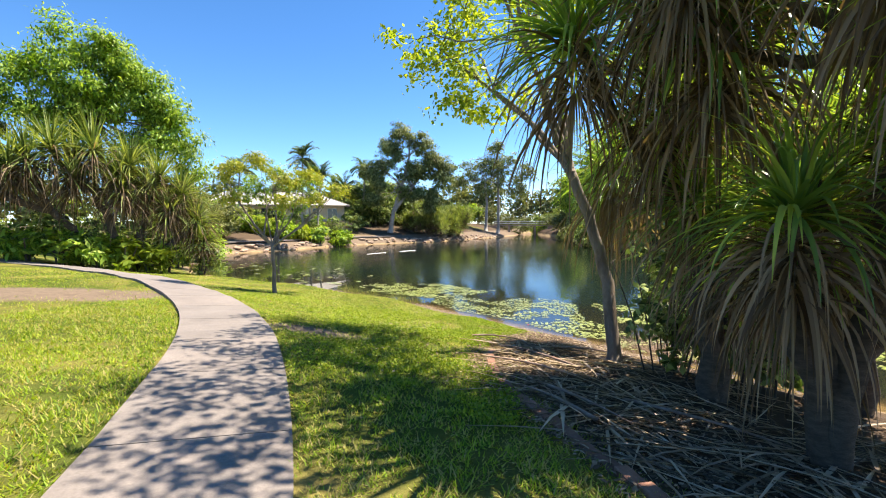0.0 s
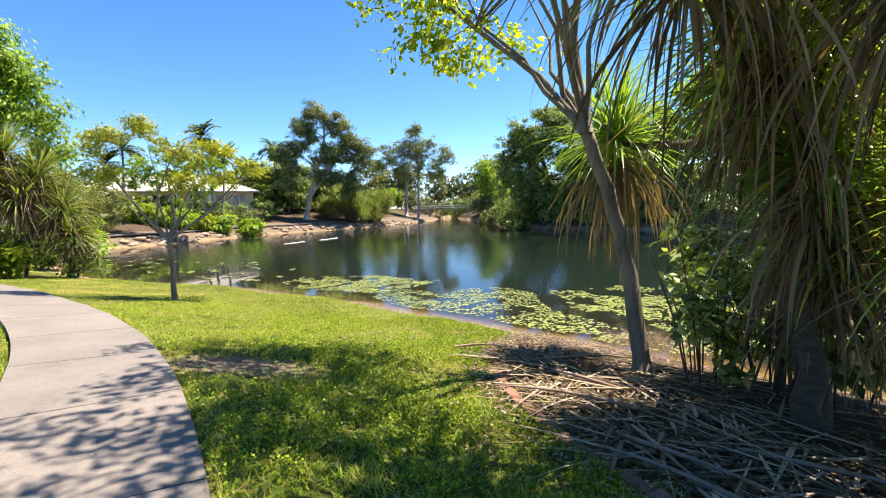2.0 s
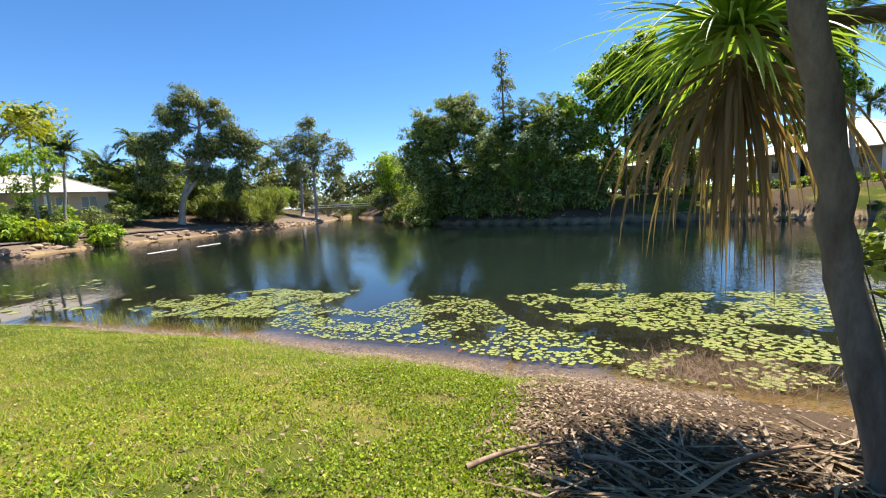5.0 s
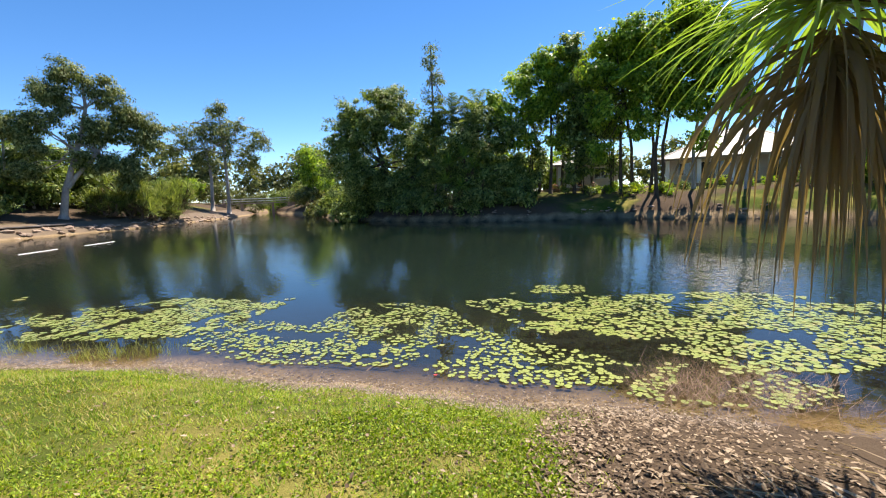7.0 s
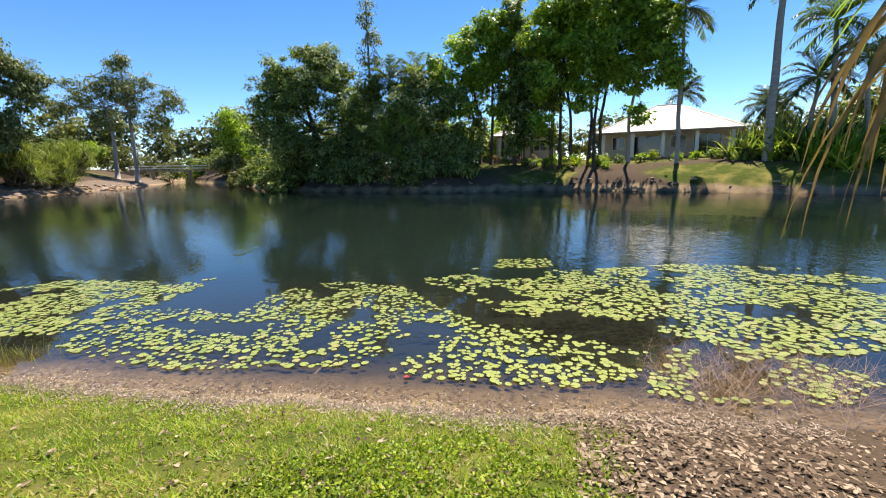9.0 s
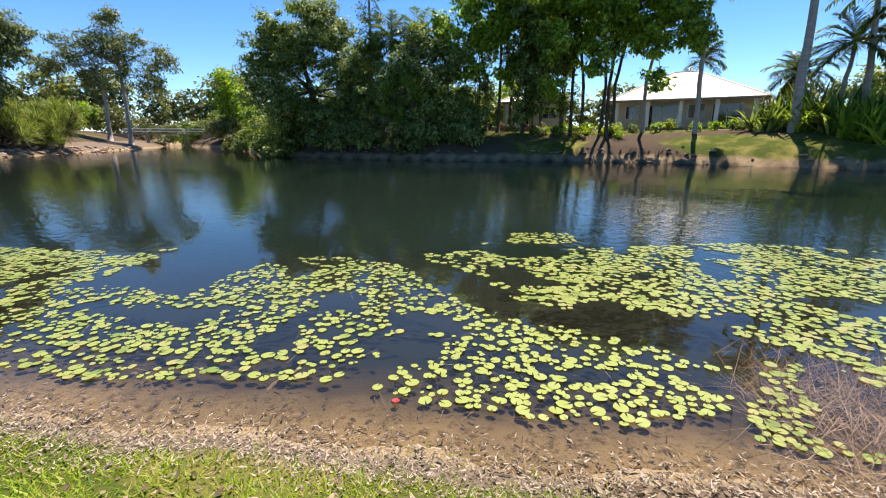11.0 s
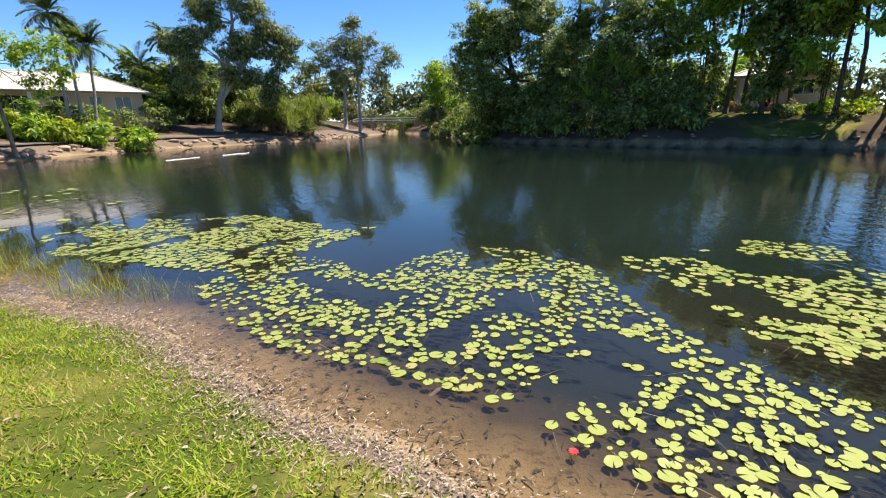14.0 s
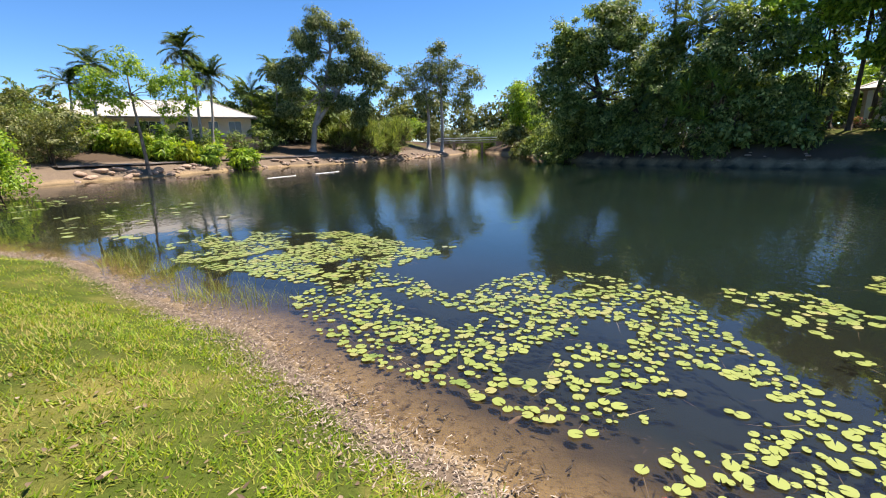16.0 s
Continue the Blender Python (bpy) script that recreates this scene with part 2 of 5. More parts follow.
M_OLIVE = leafy("olive leaves", [(0.05, 0.068, 0.02), (0.12, 0.15, 0.04), (0.21, 0.235, 0.07), (0.30, 0.30, 0.12)], 0.33, 0.42, 0.4)
M_PALM = leafy("palm leaflets", [(0.045, 0.09, 0.024), (0.075, 0.135, 0.033), (0.128, 0.195, 0.045), (0.21, 0.255, 0.075)], 0.4, 0.35, 0.5)
M_REED = leafy("reed blades", [(0.15, 0.21, 0.045), (0.255, 0.3, 0.075), (0.39, 0.375, 0.135)], 0.35, 0.5, 0.3)
M_BLOSSOM = leafy("pink blossom", [(0.08, 0.14, 0.03), (0.12, 0.18, 0.04), (0.30, 0.10, 0.12), (0.45, 0.20, 0.22)], 0.3, 0.6, 0.2)
M_GRIT = leafy("shore litter", [(0.10, 0.075, 0.058), (0.20, 0.155, 0.12), (0.32, 0.255, 0.20), (0.48, 0.40, 0.32)], 0.1, 0.85, 0.15, 0.2)
M_TWIG = surface("dry twig", (0.16, 0.10, 0.07), (0.34, 0.25, 0.19), 8, 0.9, 0.3, 0.003)

# ---- mesh tools ----
RNG = np.random.default_rng(11)


def quads(name, verts, faces, smooth=True):
    """A mesh from arrays of places and of four-cornered faces."""
    me = bpy.data.meshes.new(name)
    verts, faces = np.asarray(verts, np.float32).reshape(-1, 3), np.asarray(faces, np.int32).reshape(-1, 4)
    me.vertices.add(len(verts))
    me.vertices.foreach_set("co", verts.ravel())
    me.loops.add(faces.size)
    me.loops.foreach_set("vertex_index", faces.ravel())
    me.polygons.add(len(faces))
    me.polygons.foreach_set("loop_start", np.arange(0, faces.size, 4, dtype=np.int32))
    me.polygons.foreach_set("use_smooth", np.full(len(faces), smooth))
    me.update(calc_edges=True)
    return me


def joined(pieces):
    verts, faces, n = [], [], 0
    for v, f in pieces:
        verts.append(np.asarray(v, float).reshape(-1, 3))
        faces.append(np.asarray(f, int).reshape(-1, 4) + n)
        n += len(verts[-1])
    return np.concatenate(verts), np.concatenate(faces)


def part(name, geo, mat, parent=None, label=""):
    """Links a mesh, a bmesh or a (places, faces) pair as one object under its thing."""
    if isinstance(geo, bmesh.types.BMesh):
        me = bpy.data.meshes.new(name)
        geo.to_mesh(me)
        geo.free()
    elif isinstance(geo, tuple):
        me = quads(name, *geo)
    else:
        me = geo
    if mat and not me.materials:
        me.materials.append(mat)
    ob = new(name, me)
    ob.parent = parent
    if label:
        ob["label"] = label
    return ob


def thing(name, label, category, at=(0, 0, 0), group="", kind=""):
    ob = new(name)
    ob.empty_display_size = 0.2
    ob.location = at
    return tagged(ob, label, category, group, kind)


def unit(a):
    return a / np.maximum(np.linalg.norm(a, axis=-1, keepdims=True), 1e-9)


def tube(points, radii, sides=8):
    """A tapered tube along points; its ends are closed by a small last ring."""
    p, r = np.asarray(points, float), np.asarray(radii, float)
    d = unit(np.gradient(p, axis=0))
    ref = np.where(np.abs(d[:, 2:]) > 0.9, [[1.0, 0, 0]], [[0, 0, 1.0]])
    a = unit(np.cross(d, ref))
    for i in range(1, len(a)):
        a[i] = unit(a[i - 1] - d[i] * (a[i - 1] @ d[i]))
    b = np.cross(d, a)
    th = np.linspace(0, 2 * np.pi, sides, endpoint=False)
    v = p[:, None] + r[:, None, None] * (np.cos(th)[None, :, None] * a[:, None] + np.sin(th)[None, :, None] * b[:, None])
    i, j = np.meshgrid(np.arange(len(p) - 1), np.arange(sides), indexing="ij")
    k = (j + 1) % sides
    f = np.stack([i * sides + j, i * sides + k, (i + 1) * sides + k, (i + 1) * sides + j], -1)
    caps = [[e + q, e + q + 1, e + q + 2, e + q + 3] for e in (0, (len(p) - 1) * sides) for q in range(0, sides - 3, 2)]
    return v.reshape(-1, 3), np.concatenate([f.reshape(-1, 4), np.array(caps)])


def bent(a, b, n=6, sag=0.0, wobble=0.0, rng=RNG):
    """Points from a to b, sagging and wandering on the way."""
    t = np.linspace(0, 1, n)[:, None]
    p = np.asarray(a, float) * (1 - t) + np.asarray(b, float) * t
    p[:, 2] -= sag * 4 * (t * (1 - t))[:, 0]
    p[1:-1] += rng.normal(0, wobble, (n - 2, 3))
    return p


def straps(bases, dirs, lengths, widths, droop, seg=6, fold=0.25, taper=1.6, side=None):
    """Long blades that start along dirs and bend down by droop; folded along the middle, or flat where fold is 0."""
    p, d = np.array(bases, float), unit(np.array(dirs, float))
    n = len(p)
    L, W, D = (np.broadcast_to(np.asarray(q, float), (n,))[:, None] for q in (lengths, widths, droop))
    side = unit(np.cross(d, [0, 0, 1.0]) + 1e-4) if side is None else side
    rows = []
    for i in range(seg + 1):
        t = i / seg
        w = W * (1 - t ** taper) * min(1.0, 0.55 + 2.5 * t) * 0.5 + W * 0.02
        up = np.cross(side, d)
        if fold:
            rows.append(np.stack([p - side * w, p - up * w * fold * 2, p + side * w], 1))
        else:
            rows.append(np.stack([p - side * w, p + side * w], 1))
        p = p + d * L / seg
        d = unit(d + np.array([0, 0, -1.0]) * D * (0.4 + 1.2 * t) / seg)
    v = np.stack(rows, 1)
    k = v.shape[2]
    base = (np.arange(n) * (seg + 1) * k)[:, None, None]
    i, j = np.arange(seg)[None, :, None], np.arange(k - 1)[None, None, :]
    q = base + i * k + j
    return v.reshape(-1, 3), np.stack([q, q + 1, q + k + 1, q + k], -1).reshape(-1, 4)


def leaves(centres, length, width, hang=0.3, rng=RNG, out=None):
    """One pointed leaf at each place, its face turned up and outwards, its tip hanging a little."""
    n = len(centres)
    face = unit(rng.normal(0, 0.42, (n, 3)) + [0, 0, 0.4] + (0 if out is None else 0.95 * out))
    d = rng.normal(0, 1, (n, 3)) + [0, 0, -hang * 2]
    d = unit(d - 0.85 * face * (d * face).sum(1, keepdims=True))
    s = unit(np.cross(d, face))
    up = np.cross(s, d)
    k = rng.uniform(0.6, 1.3, (n, 1))
    L, W = length * k, width * k * 0.5
    c = np.asarray(centres)
    v = np.stack([c, c + d * L * 0.45 + s * W + up * W * 0.3, c + d * L, c + d * L * 0.45 - s * W + up * W * 0.3], 1)
    return v.reshape(-1, 3), np.arange(4 * n).reshape(-1, 4)


def foliage(blobs, per_area, clump, each, length, width, hang, rng, core=0.0):
    """Leaves in clumps on boughs, the boughs on the blobs; returns the leaf mesh data and the clump centres."""
    cs, outs = [], []
    for b in blobs:
        mid, r = np.array(b[:3]), np.array(b[3:])
        area = (b[3] * b[4] + b[3] * b[5] + b[4] * b[5]) * 4.2
        n, m = max(8, int(area * per_area * 1.5)), int(13 + area * 0.14)
        bough = mid + unit(rng.normal(0, 1, (m, 3))) * rng.uniform(0.35, 0.95, (m, 1)) * r
        size = rng.uniform(0.26, 0.5, m) * r.mean()
        w = size ** 2 / (size ** 2).sum()
        pick = rng.choice(m, n, p=w)
        d = unit(rng.normal(0, 1, (n, 3)) + [0, 0, 0.25])
        c = bough[pick] + d * size[pick][:, None] * rng.uniform(0.55, 1.05, (n, 1)) * [1, 1, 0.75]
        cs.append(c)
        outs.append(unit(d + 0.6 * unit((c - mid) / r)))
    c, out = np.concatenate(cs), np.concatenate(outs)
    size = clump * rng.uniform(0.5, 1.2, (len(c), 1, 1))
    pts = c[:, None] + rng.normal(0, 0.62, (len(c), each, 3)) * size * [1.1, 1.1, 0.7]
    geo = leaves(pts.reshape(-1, 3), length * 1.1, width * 1.2, hang, rng, np.repeat(out, each, 0))
    if core:
        # Oversized hidden leaves added inside each blob to block light and darken it.
        light_blockers = []
        for b in blobs:
            n = int(core * 14 * (b[3] * b[4] * b[5]) ** (2 / 3) / (length * width * 6))
            light_blockers.append(np.array(b[:3]) + unit(rng.normal(0, 1, (n, 3))) * 0.62 * rng.uniform(0.1, 1, (n, 1)) ** 0.4 * np.array(b[3:]))
        geo = joined([geo, leaves(np.concatenate(light_blockers), length * 2.4, width * 2.4, hang, rng)])
    return geo, c


def tree(name, label, trunks, blobs, bark, leaf, per_area=0.9, clump=0.45, each=26, length=0.28, width=0.12, hang=0.4,
         limbs=14, limb_r=0.06, seed=1, group="", category="tree", core=0.0, sides=9):
    """trunks: lists of (x, y, z, radius). blobs: the crown's masses (x, y, z, rx, ry, rz)."""
    rng = np.random.default_rng(seed)
    x0, y0, z0, _ = trunks[0][0]
    root = thing(name, label, category, (x0, y0, z0), group)
    o = np.array([x0, y0, z0])
    (v, f), c = foliage(blobs, per_area, clump, each, length, width, hang, rng, core)
    part("crown", (v - o, f), leaf, root)
    for tr in trunks:
        q = np.array(tr, float)
        t = np.linspace(0, 1, len(q))
        s = np.linspace(0, 1, 4 * len(q))
        pts = np.stack([np.interp(s, t, q[:, k]) for k in range(3)], 1)
        r = np.interp(s, t, q[:, 3])
        pts[1:-1] += rng.normal(0, 0.12, (len(s) - 2, 3)) * r[1:-1, None] * [1, 1, 0.2]
        r[0] *= 1.35
        part("trunk", (lambda g: (g[0] - o, g[1]))(tube(pts, r, sides)), bark, root)
    ends = c[rng.permutation(len(c))[:limbs]]
    for e in ends:
        tr = np.array(trunks[rng.integers(len(trunks))], float)
        near = tr[max(1, len(tr) // 2):]
        s = near[np.argmin(np.linalg.norm(near[:, :3] - e, axis=1) + np.maximum(0, near[:, 2] - e[2]) * 2)]
        ps = bent(s[:3], e, 6, 0.04 * np.linalg.norm(e - s[:3]), 0.06 * np.linalg.norm(e - s[:3]) / 3, rng)
        g = tube(ps, np.linspace(max(limb_r, s[3] * 0.55), limb_r * 0.25, 6), 6)
        part("limb", (g[0] - o, g[1]), bark, root)
    return root


# ---- the lie of the land ----
NEAR = [(28, -5), (18, -1), (11, 4), (7, 7.6), (4.8, 9.4), (3.9, 10.3), (2.8, 11.15), (1.8, 11.85), (0.85, 12.65), (0.15, 13.25),
        (-0.45, 13.65), (-0.85, 14.05), (-1.6, 14.7), (-2.4, 15.5), (-3.5, 16.0), (-4.5, 16.7), (-7.4, 18.6), (-10, 19.5), (-15, 21.7), (-19, 24)]
LEFT = [(-25, 30), (-29.5, 36), (-30, 43), (-27.5, 49.5), (-26, 58), (-22.5, 66), (-19, 71), (-14, 78), (-10.5, 90), (-6, 105), (-2.5, 122), (-1, 150)]
RIGHT = [(3, 150), (4, 122), (6.5, 105), (8.5, 90), (9, 74), (11.5, 57), (15, 49.5), (20.8, 42), (26, 39), (30.5, 33), (33.2, 25.5),
         (35, 21), (37, 18), (42, 10), (44, 2), (38, -4)]
POND = np.array(NEAR + LEFT + RIGHT, float)
PROFILE = (([0, .25, .6, 1.6, 3.8, 6, 7, 10, 14], [0, .05, .15, .45, .72, 1.08, 1.28, 1.46, 1.55]),
           ([0, .6, 1.5, 4, 9, 13, 20], [0, .45, .75, 1.3, 2.7, 3.6, 4.0]),
           ([0, .25, .6, 2.2, 3.6, 5, 8, 12], [0, .6, 1.0, 1.5, 2.0, 2.3, 2.55, 2.7]))


def to_segments(p, a, b):
    ab = b - a
    t = np.clip(((p[:, None] - a) * ab).sum(-1) / (ab * ab).sum(-1), 0, 1)
    return np.linalg.norm(p[:, None] - a - t[..., None] * ab, axis=-1)


def shore(x, y):
    """How far a place lies from the waterline (inside the pond: below 0), and its distance from each of the three banks."""
    p = np.stack([np.ravel(x), np.ravel(y)], 1).astype(float)
    out = []
    for q in np.array_split(p, max(1, len(p) // 20000)):
        a, b = POND, np.roll(POND, -1, 0)
        d = to_segments(q, a, b)
        cross = ((a[:, 1] > q[:, 1:]) != (b[:, 1] > q[:, 1:])) & (q[:, :1] < (b[:, 0] - a[:, 0]) * (q[:, 1:] - a[:, 1]) / (b[:, 1] - a[:, 1] + 1e-12) + a[:, 0])
        s = np.where(cross.sum(1) % 2 == 1, -1.0, 1.0) * d.min(1)
        n1, n2 = len(NEAR), len(NEAR) + len(LEFT)
        out.append(np.stack([s, d[:, :n1].min(1), d[:, n1:n2].min(1), d[:, n2:].min(1)], 1))
    return np.concatenate(out)


def wave(x, y, s):
    return np.sin(x * 1.3 * s + 1.7 * np.sin(y * 0.9 * s)) * np.cos(y * 1.1 * s + 1.3 * np.sin(x * 0.7 * s + 2))


def height(x, y):
    d = shore(x, y)
    x, y = np.ravel(x), np.ravel(y)
    s = d[:, 0] + 0.10 * wave(x, y, 1.4) + 0.05 * wave(x, y, 4.1)
    w = 1 / (d[:, 1:] + 0.5) ** 3
    h = np.stack([np.interp(s, *pr) for pr in PROFILE], 1)
    land = (w * h).sum(1) / w.sum(1) + 0.02 * wave(x, y, 0.8) * np.clip(s, 0, 1)
    bed = np.interp(-s, [0, .5, 1.2, 2.5, 5, 10], [0, -.04, -.13, -.35, -.9, -1.8])
    return np.where(s > 0, land, bed)


def ground_at(x, y):
    return float(height(np.array([x]), np.array([y]))[0])


def litter_edge(y):
    return np.interp(y, [0, 3.7, 4.4, 5.6, 6.9, 8.5, 9.5, 10.4, 11.2], [3.2, 1.9, 1.5, .95, .7, .55, .7, 1.3, 2.1])


def axis_steps(*spans):
    return np.unique(np.concatenate([np.arange(a, b, s) for a, b, s in spans]).round(3))


gx = axis_steps((-2500, -300, 220), (-300, -60, 20), (-60, -14, 1.0), (-14, 9, 0.2), (9, 50, 1.0), (50, 300, 20), (300, 2600, 220))
gy = axis_steps((-2500, -300, 220), (-300, -20, 20), (-20, -4, 1.0), (-4, 22, 0.2), (22, 70, 0.8), (70, 150, 2), (150, 300, 20), (300, 2600, 220))
GX, GY = np.meshgrid(gx, gy)
gz = height(GX, GY)
nx, ny = len(gx), len(gy)
gi, gj = np.meshgrid(np.arange(ny - 1), np.arange(nx - 1), indexing="ij")
gf = np.stack([gi * nx + gj, gi * nx + gj + 1, (gi + 1) * nx + gj + 1, (gi + 1) * nx + gj], -1).reshape(-1, 4)
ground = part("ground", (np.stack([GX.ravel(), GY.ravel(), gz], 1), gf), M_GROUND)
tagged(ground, "sunlit lawn sloping to a sandy pond edge", "ground", kind="structure")
sd = shore(GX, GY)
gxr, gyr = GX.ravel(), GY.ravel()
oval = lambda cx, cy, rx, ry, turn=0.0: np.clip(1.25 - np.hypot(((gxr - cx) * np.cos(turn) + (gyr - cy) * np.sin(turn)) / rx, ((gyr - cy) * np.cos(turn) - (gxr - cx) * np.sin(turn)) / ry), 0, 1)
nearest = np.argmin(sd[:, 1:], 1)
masks = {
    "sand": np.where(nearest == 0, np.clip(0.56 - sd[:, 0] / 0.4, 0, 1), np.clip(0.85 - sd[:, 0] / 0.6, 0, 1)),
    # Share of the bed's painted depth dimming, rising away from the waterline.
    "dim_silt": np.clip((-sd[:, 0] - 0.2) / 2.0, 0, 1),
    "litter": np.maximum(np.where(nearest > 0, np.clip(np.where(nearest == 2, 0.72, 0.75) + 0.3 * wave(gxr, gyr, 0.15) - np.where(nearest == 1, np.clip(4.5 - sd[:, 0], 0, 1), 0) - np.where(nearest == 2, oval(34.6, 27, 2.2, 6, 0.3) + oval(27.5, 38.8, 3, 1.2, -0.7) + 0.7 * oval(37, 34, 2, 5, 0.5), 0), 0, 1), 0), np.where((nearest == 0) & (gyr < 12), np.clip((gxr - litter_edge(gyr)) / 1.2 + 0.5, 0, 1) * np.clip((40 - gxr) / 10, 0, 1), 0)),
    "dirt": np.maximum.reduce([np.where(nearest == 0, np.clip(1.0 - sd[:, 0] / 0.4, 0, 1), 0), oval(-8.6, 7.6, 3.6, 1.5, 0.55), 0.9 * oval(-2.2, 7.0, 1.1, 0.7), np.where(nearest == 1, np.clip(1.1 - (sd[:, 0] - 3.4) / 2, 0, 1), 0),
                               np.where(nearest == 2, np.clip(0.22 + 0.35 * wave(gxr, gyr, 0.18), 0, 1), 0)]),
}
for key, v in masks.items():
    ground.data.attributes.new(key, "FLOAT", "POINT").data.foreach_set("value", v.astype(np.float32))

wx, wy = np.arange(-34, 48, 1.0), np.arange(-8, 152, 1.0)
WX, WY = np.meshgrid(wx, wy)
wi, wj = np.meshgrid(np.arange(len(wy) - 1), np.arange(len(wx) - 1), indexing="ij")
wf = np.stack([wi * len(wx) + wj, wi * len(wx) + wj + 1, (wi + 1) * len(wx) + wj + 1, (wi + 1) * len(wx) + wj], -1).reshape(-1, 4)
wd = shore(WX, WY)[:, 0]
keep = (wd[wf] < 1.5).any(1)
water = part("water", (np.stack([WX.ravel(), WY.ravel(), np.zeros(WX.size)], 1), wf[keep]), M_WATER)
water.data.attributes.new("open", "FLOAT", "POINT").data.foreach_set("value", np.clip((-wd - 2.5) / 5, 0.08, 1).astype(np.float32))
tagged(water, "still dark pond water with light ripples", "water", kind="structure")

# ---- kinds of things ----


def box(bm, lo, hi, m=None):
    r = bmesh.ops.create_cube(bm, size=1.0)
    lo, hi = Vector(lo), Vector(hi)
    s = Matrix.Translation((lo + hi) / 2) @ Matrix.Diagonal((*(hi - lo), 1))
    bmesh.ops.transform(bm, matrix=(m @ s) if m else s, verts=r["verts"])
    return r["verts"]


def boxes(*pairs, m=None, bevel=0.0):
    bm = bmesh.new()
    for lo, hi in pairs:
        box(bm, lo, hi, m)
    if bevel:
        bmesh.ops.bevel(bm, geom=bm.edges[:], offset=bevel, segments=1, affect="EDGES")
    return bm


def less(geo, o):
    return geo[0] - np.asarray(o, float), geo[1]


def ring_dirs(n, low, high, rng):
    th, el = rng.uniform(0, 2 * np.pi, n), np.radians(rng.uniform(low, high, n))
    return np.stack([np.cos(th) * np.cos(el), np.sin(th) * np.cos(el), np.sin(el)], 1)


def bladed(geo, faces, head, blade, mat, root, single, label=""):
    """A head of blades: each blade a part of its own, or all joined."""
    if not single:
        return tagged(part(head, geo, mat, root, label), kind="stuff")
    v, f = geo
    n = len(f) // faces
    per = len(v) // n
    top = part(head, (v[:per], f[:faces]), mat, root, label)
    for i in range(1, n):
        part(blade, (v[i * per:(i + 1) * per], f[:faces]), mat, top)
    return top


def pandanus(label, base, trunk_tops, heads, seed=1, blade=1.25, width=0.055, green=150, dry=150, seg=7, r=0.13, skirt=1.4, hang=1.0, group="", leaf=None, single=()):
    """A pandanus: trunks from the base, and heads (x, y, z, size) of long blades over hanging dry skirts."""
    rng = np.random.default_rng(seed)
    o = np.array(base, float)
    root = thing("pandanus", label, "pandanus tree", base, group)
    tops = [np.array(t, float) for t in trunk_tops]
    for t in tops:
        pts = bent(o - [0, 0, 0.1], t, 9, -0.05, 0.05, rng)
        part("trunk", less(tube(pts, np.linspace(r * 1.25, r * 0.8, 9), 10), o), M_PANDBARK, root)
    for h in heads:
        c, k = np.array(h[:3], float), h[3]
        t = min(tops, key=lambda q: np.linalg.norm(q - c))
        if np.linalg.norm(c - t) > 0.05:
            part("branch", less(tube(bent(t, c, 7, 0.12, 0.03, rng), np.linspace(r * 0.75, r * 0.5, 7), 8), o), M_PANDBARK, root)
        n = int(green * (1.6 if heads.index(h) in single else 1))
        d = ring_dirs(n, -25, 80, rng)
        g = straps(c + d * 0.06 + rng.normal(0, 0.03, (n, 3)), d, blade * k * rng.uniform(0.7, 1.15, n), width * rng.uniform(0.75, 1.15, n),
                   rng.uniform(0.5, 1.9, n) * hang, seg)
        bladed(less(g, o), 2 * seg, "leaf_head", "green_blade", leaf or M_PANDAN, root, heads.index(h) in single)
        lone = heads.index(h) in single
        n = int(dry * (1.15 if lone else 1))
        d = ring_dirs(n, -85 if lone else -65, -5 if lone else 30, rng)
        k *= 1.12 if lone else 1
        start = c + np.array([0, 0, -0.12]) + d * 0.08 + np.stack([np.zeros(n), np.zeros(n), -rng.uniform(0, 0.45, n)], 1)
        g = straps(start, d, np.minimum(skirt * k * rng.uniform(0.5, 1.25, n), max(0.4, h[2] - o[2] - 0.45)), width * rng.uniform(0.5, 1.0, n) * (1.3 if lone else 1), rng.uniform(1.4, 5.5, n) * (1.4 if lone else 1), seg, side=unit(rng.normal(0, 1, (n, 3)) * [1, 1, 0.2]))
        g[0][:, 2] = np.maximum(g[0][:, 2], o[2] - 0.05 if base[0] < 0 or h[1] < 8.5 else 0.4)
        bladed(less(g, o), 2 * seg, "dry_skirt", "dry_blade", M_DEAD, root, heads.index(h) in single, "hanging dry brown blades")
    return root


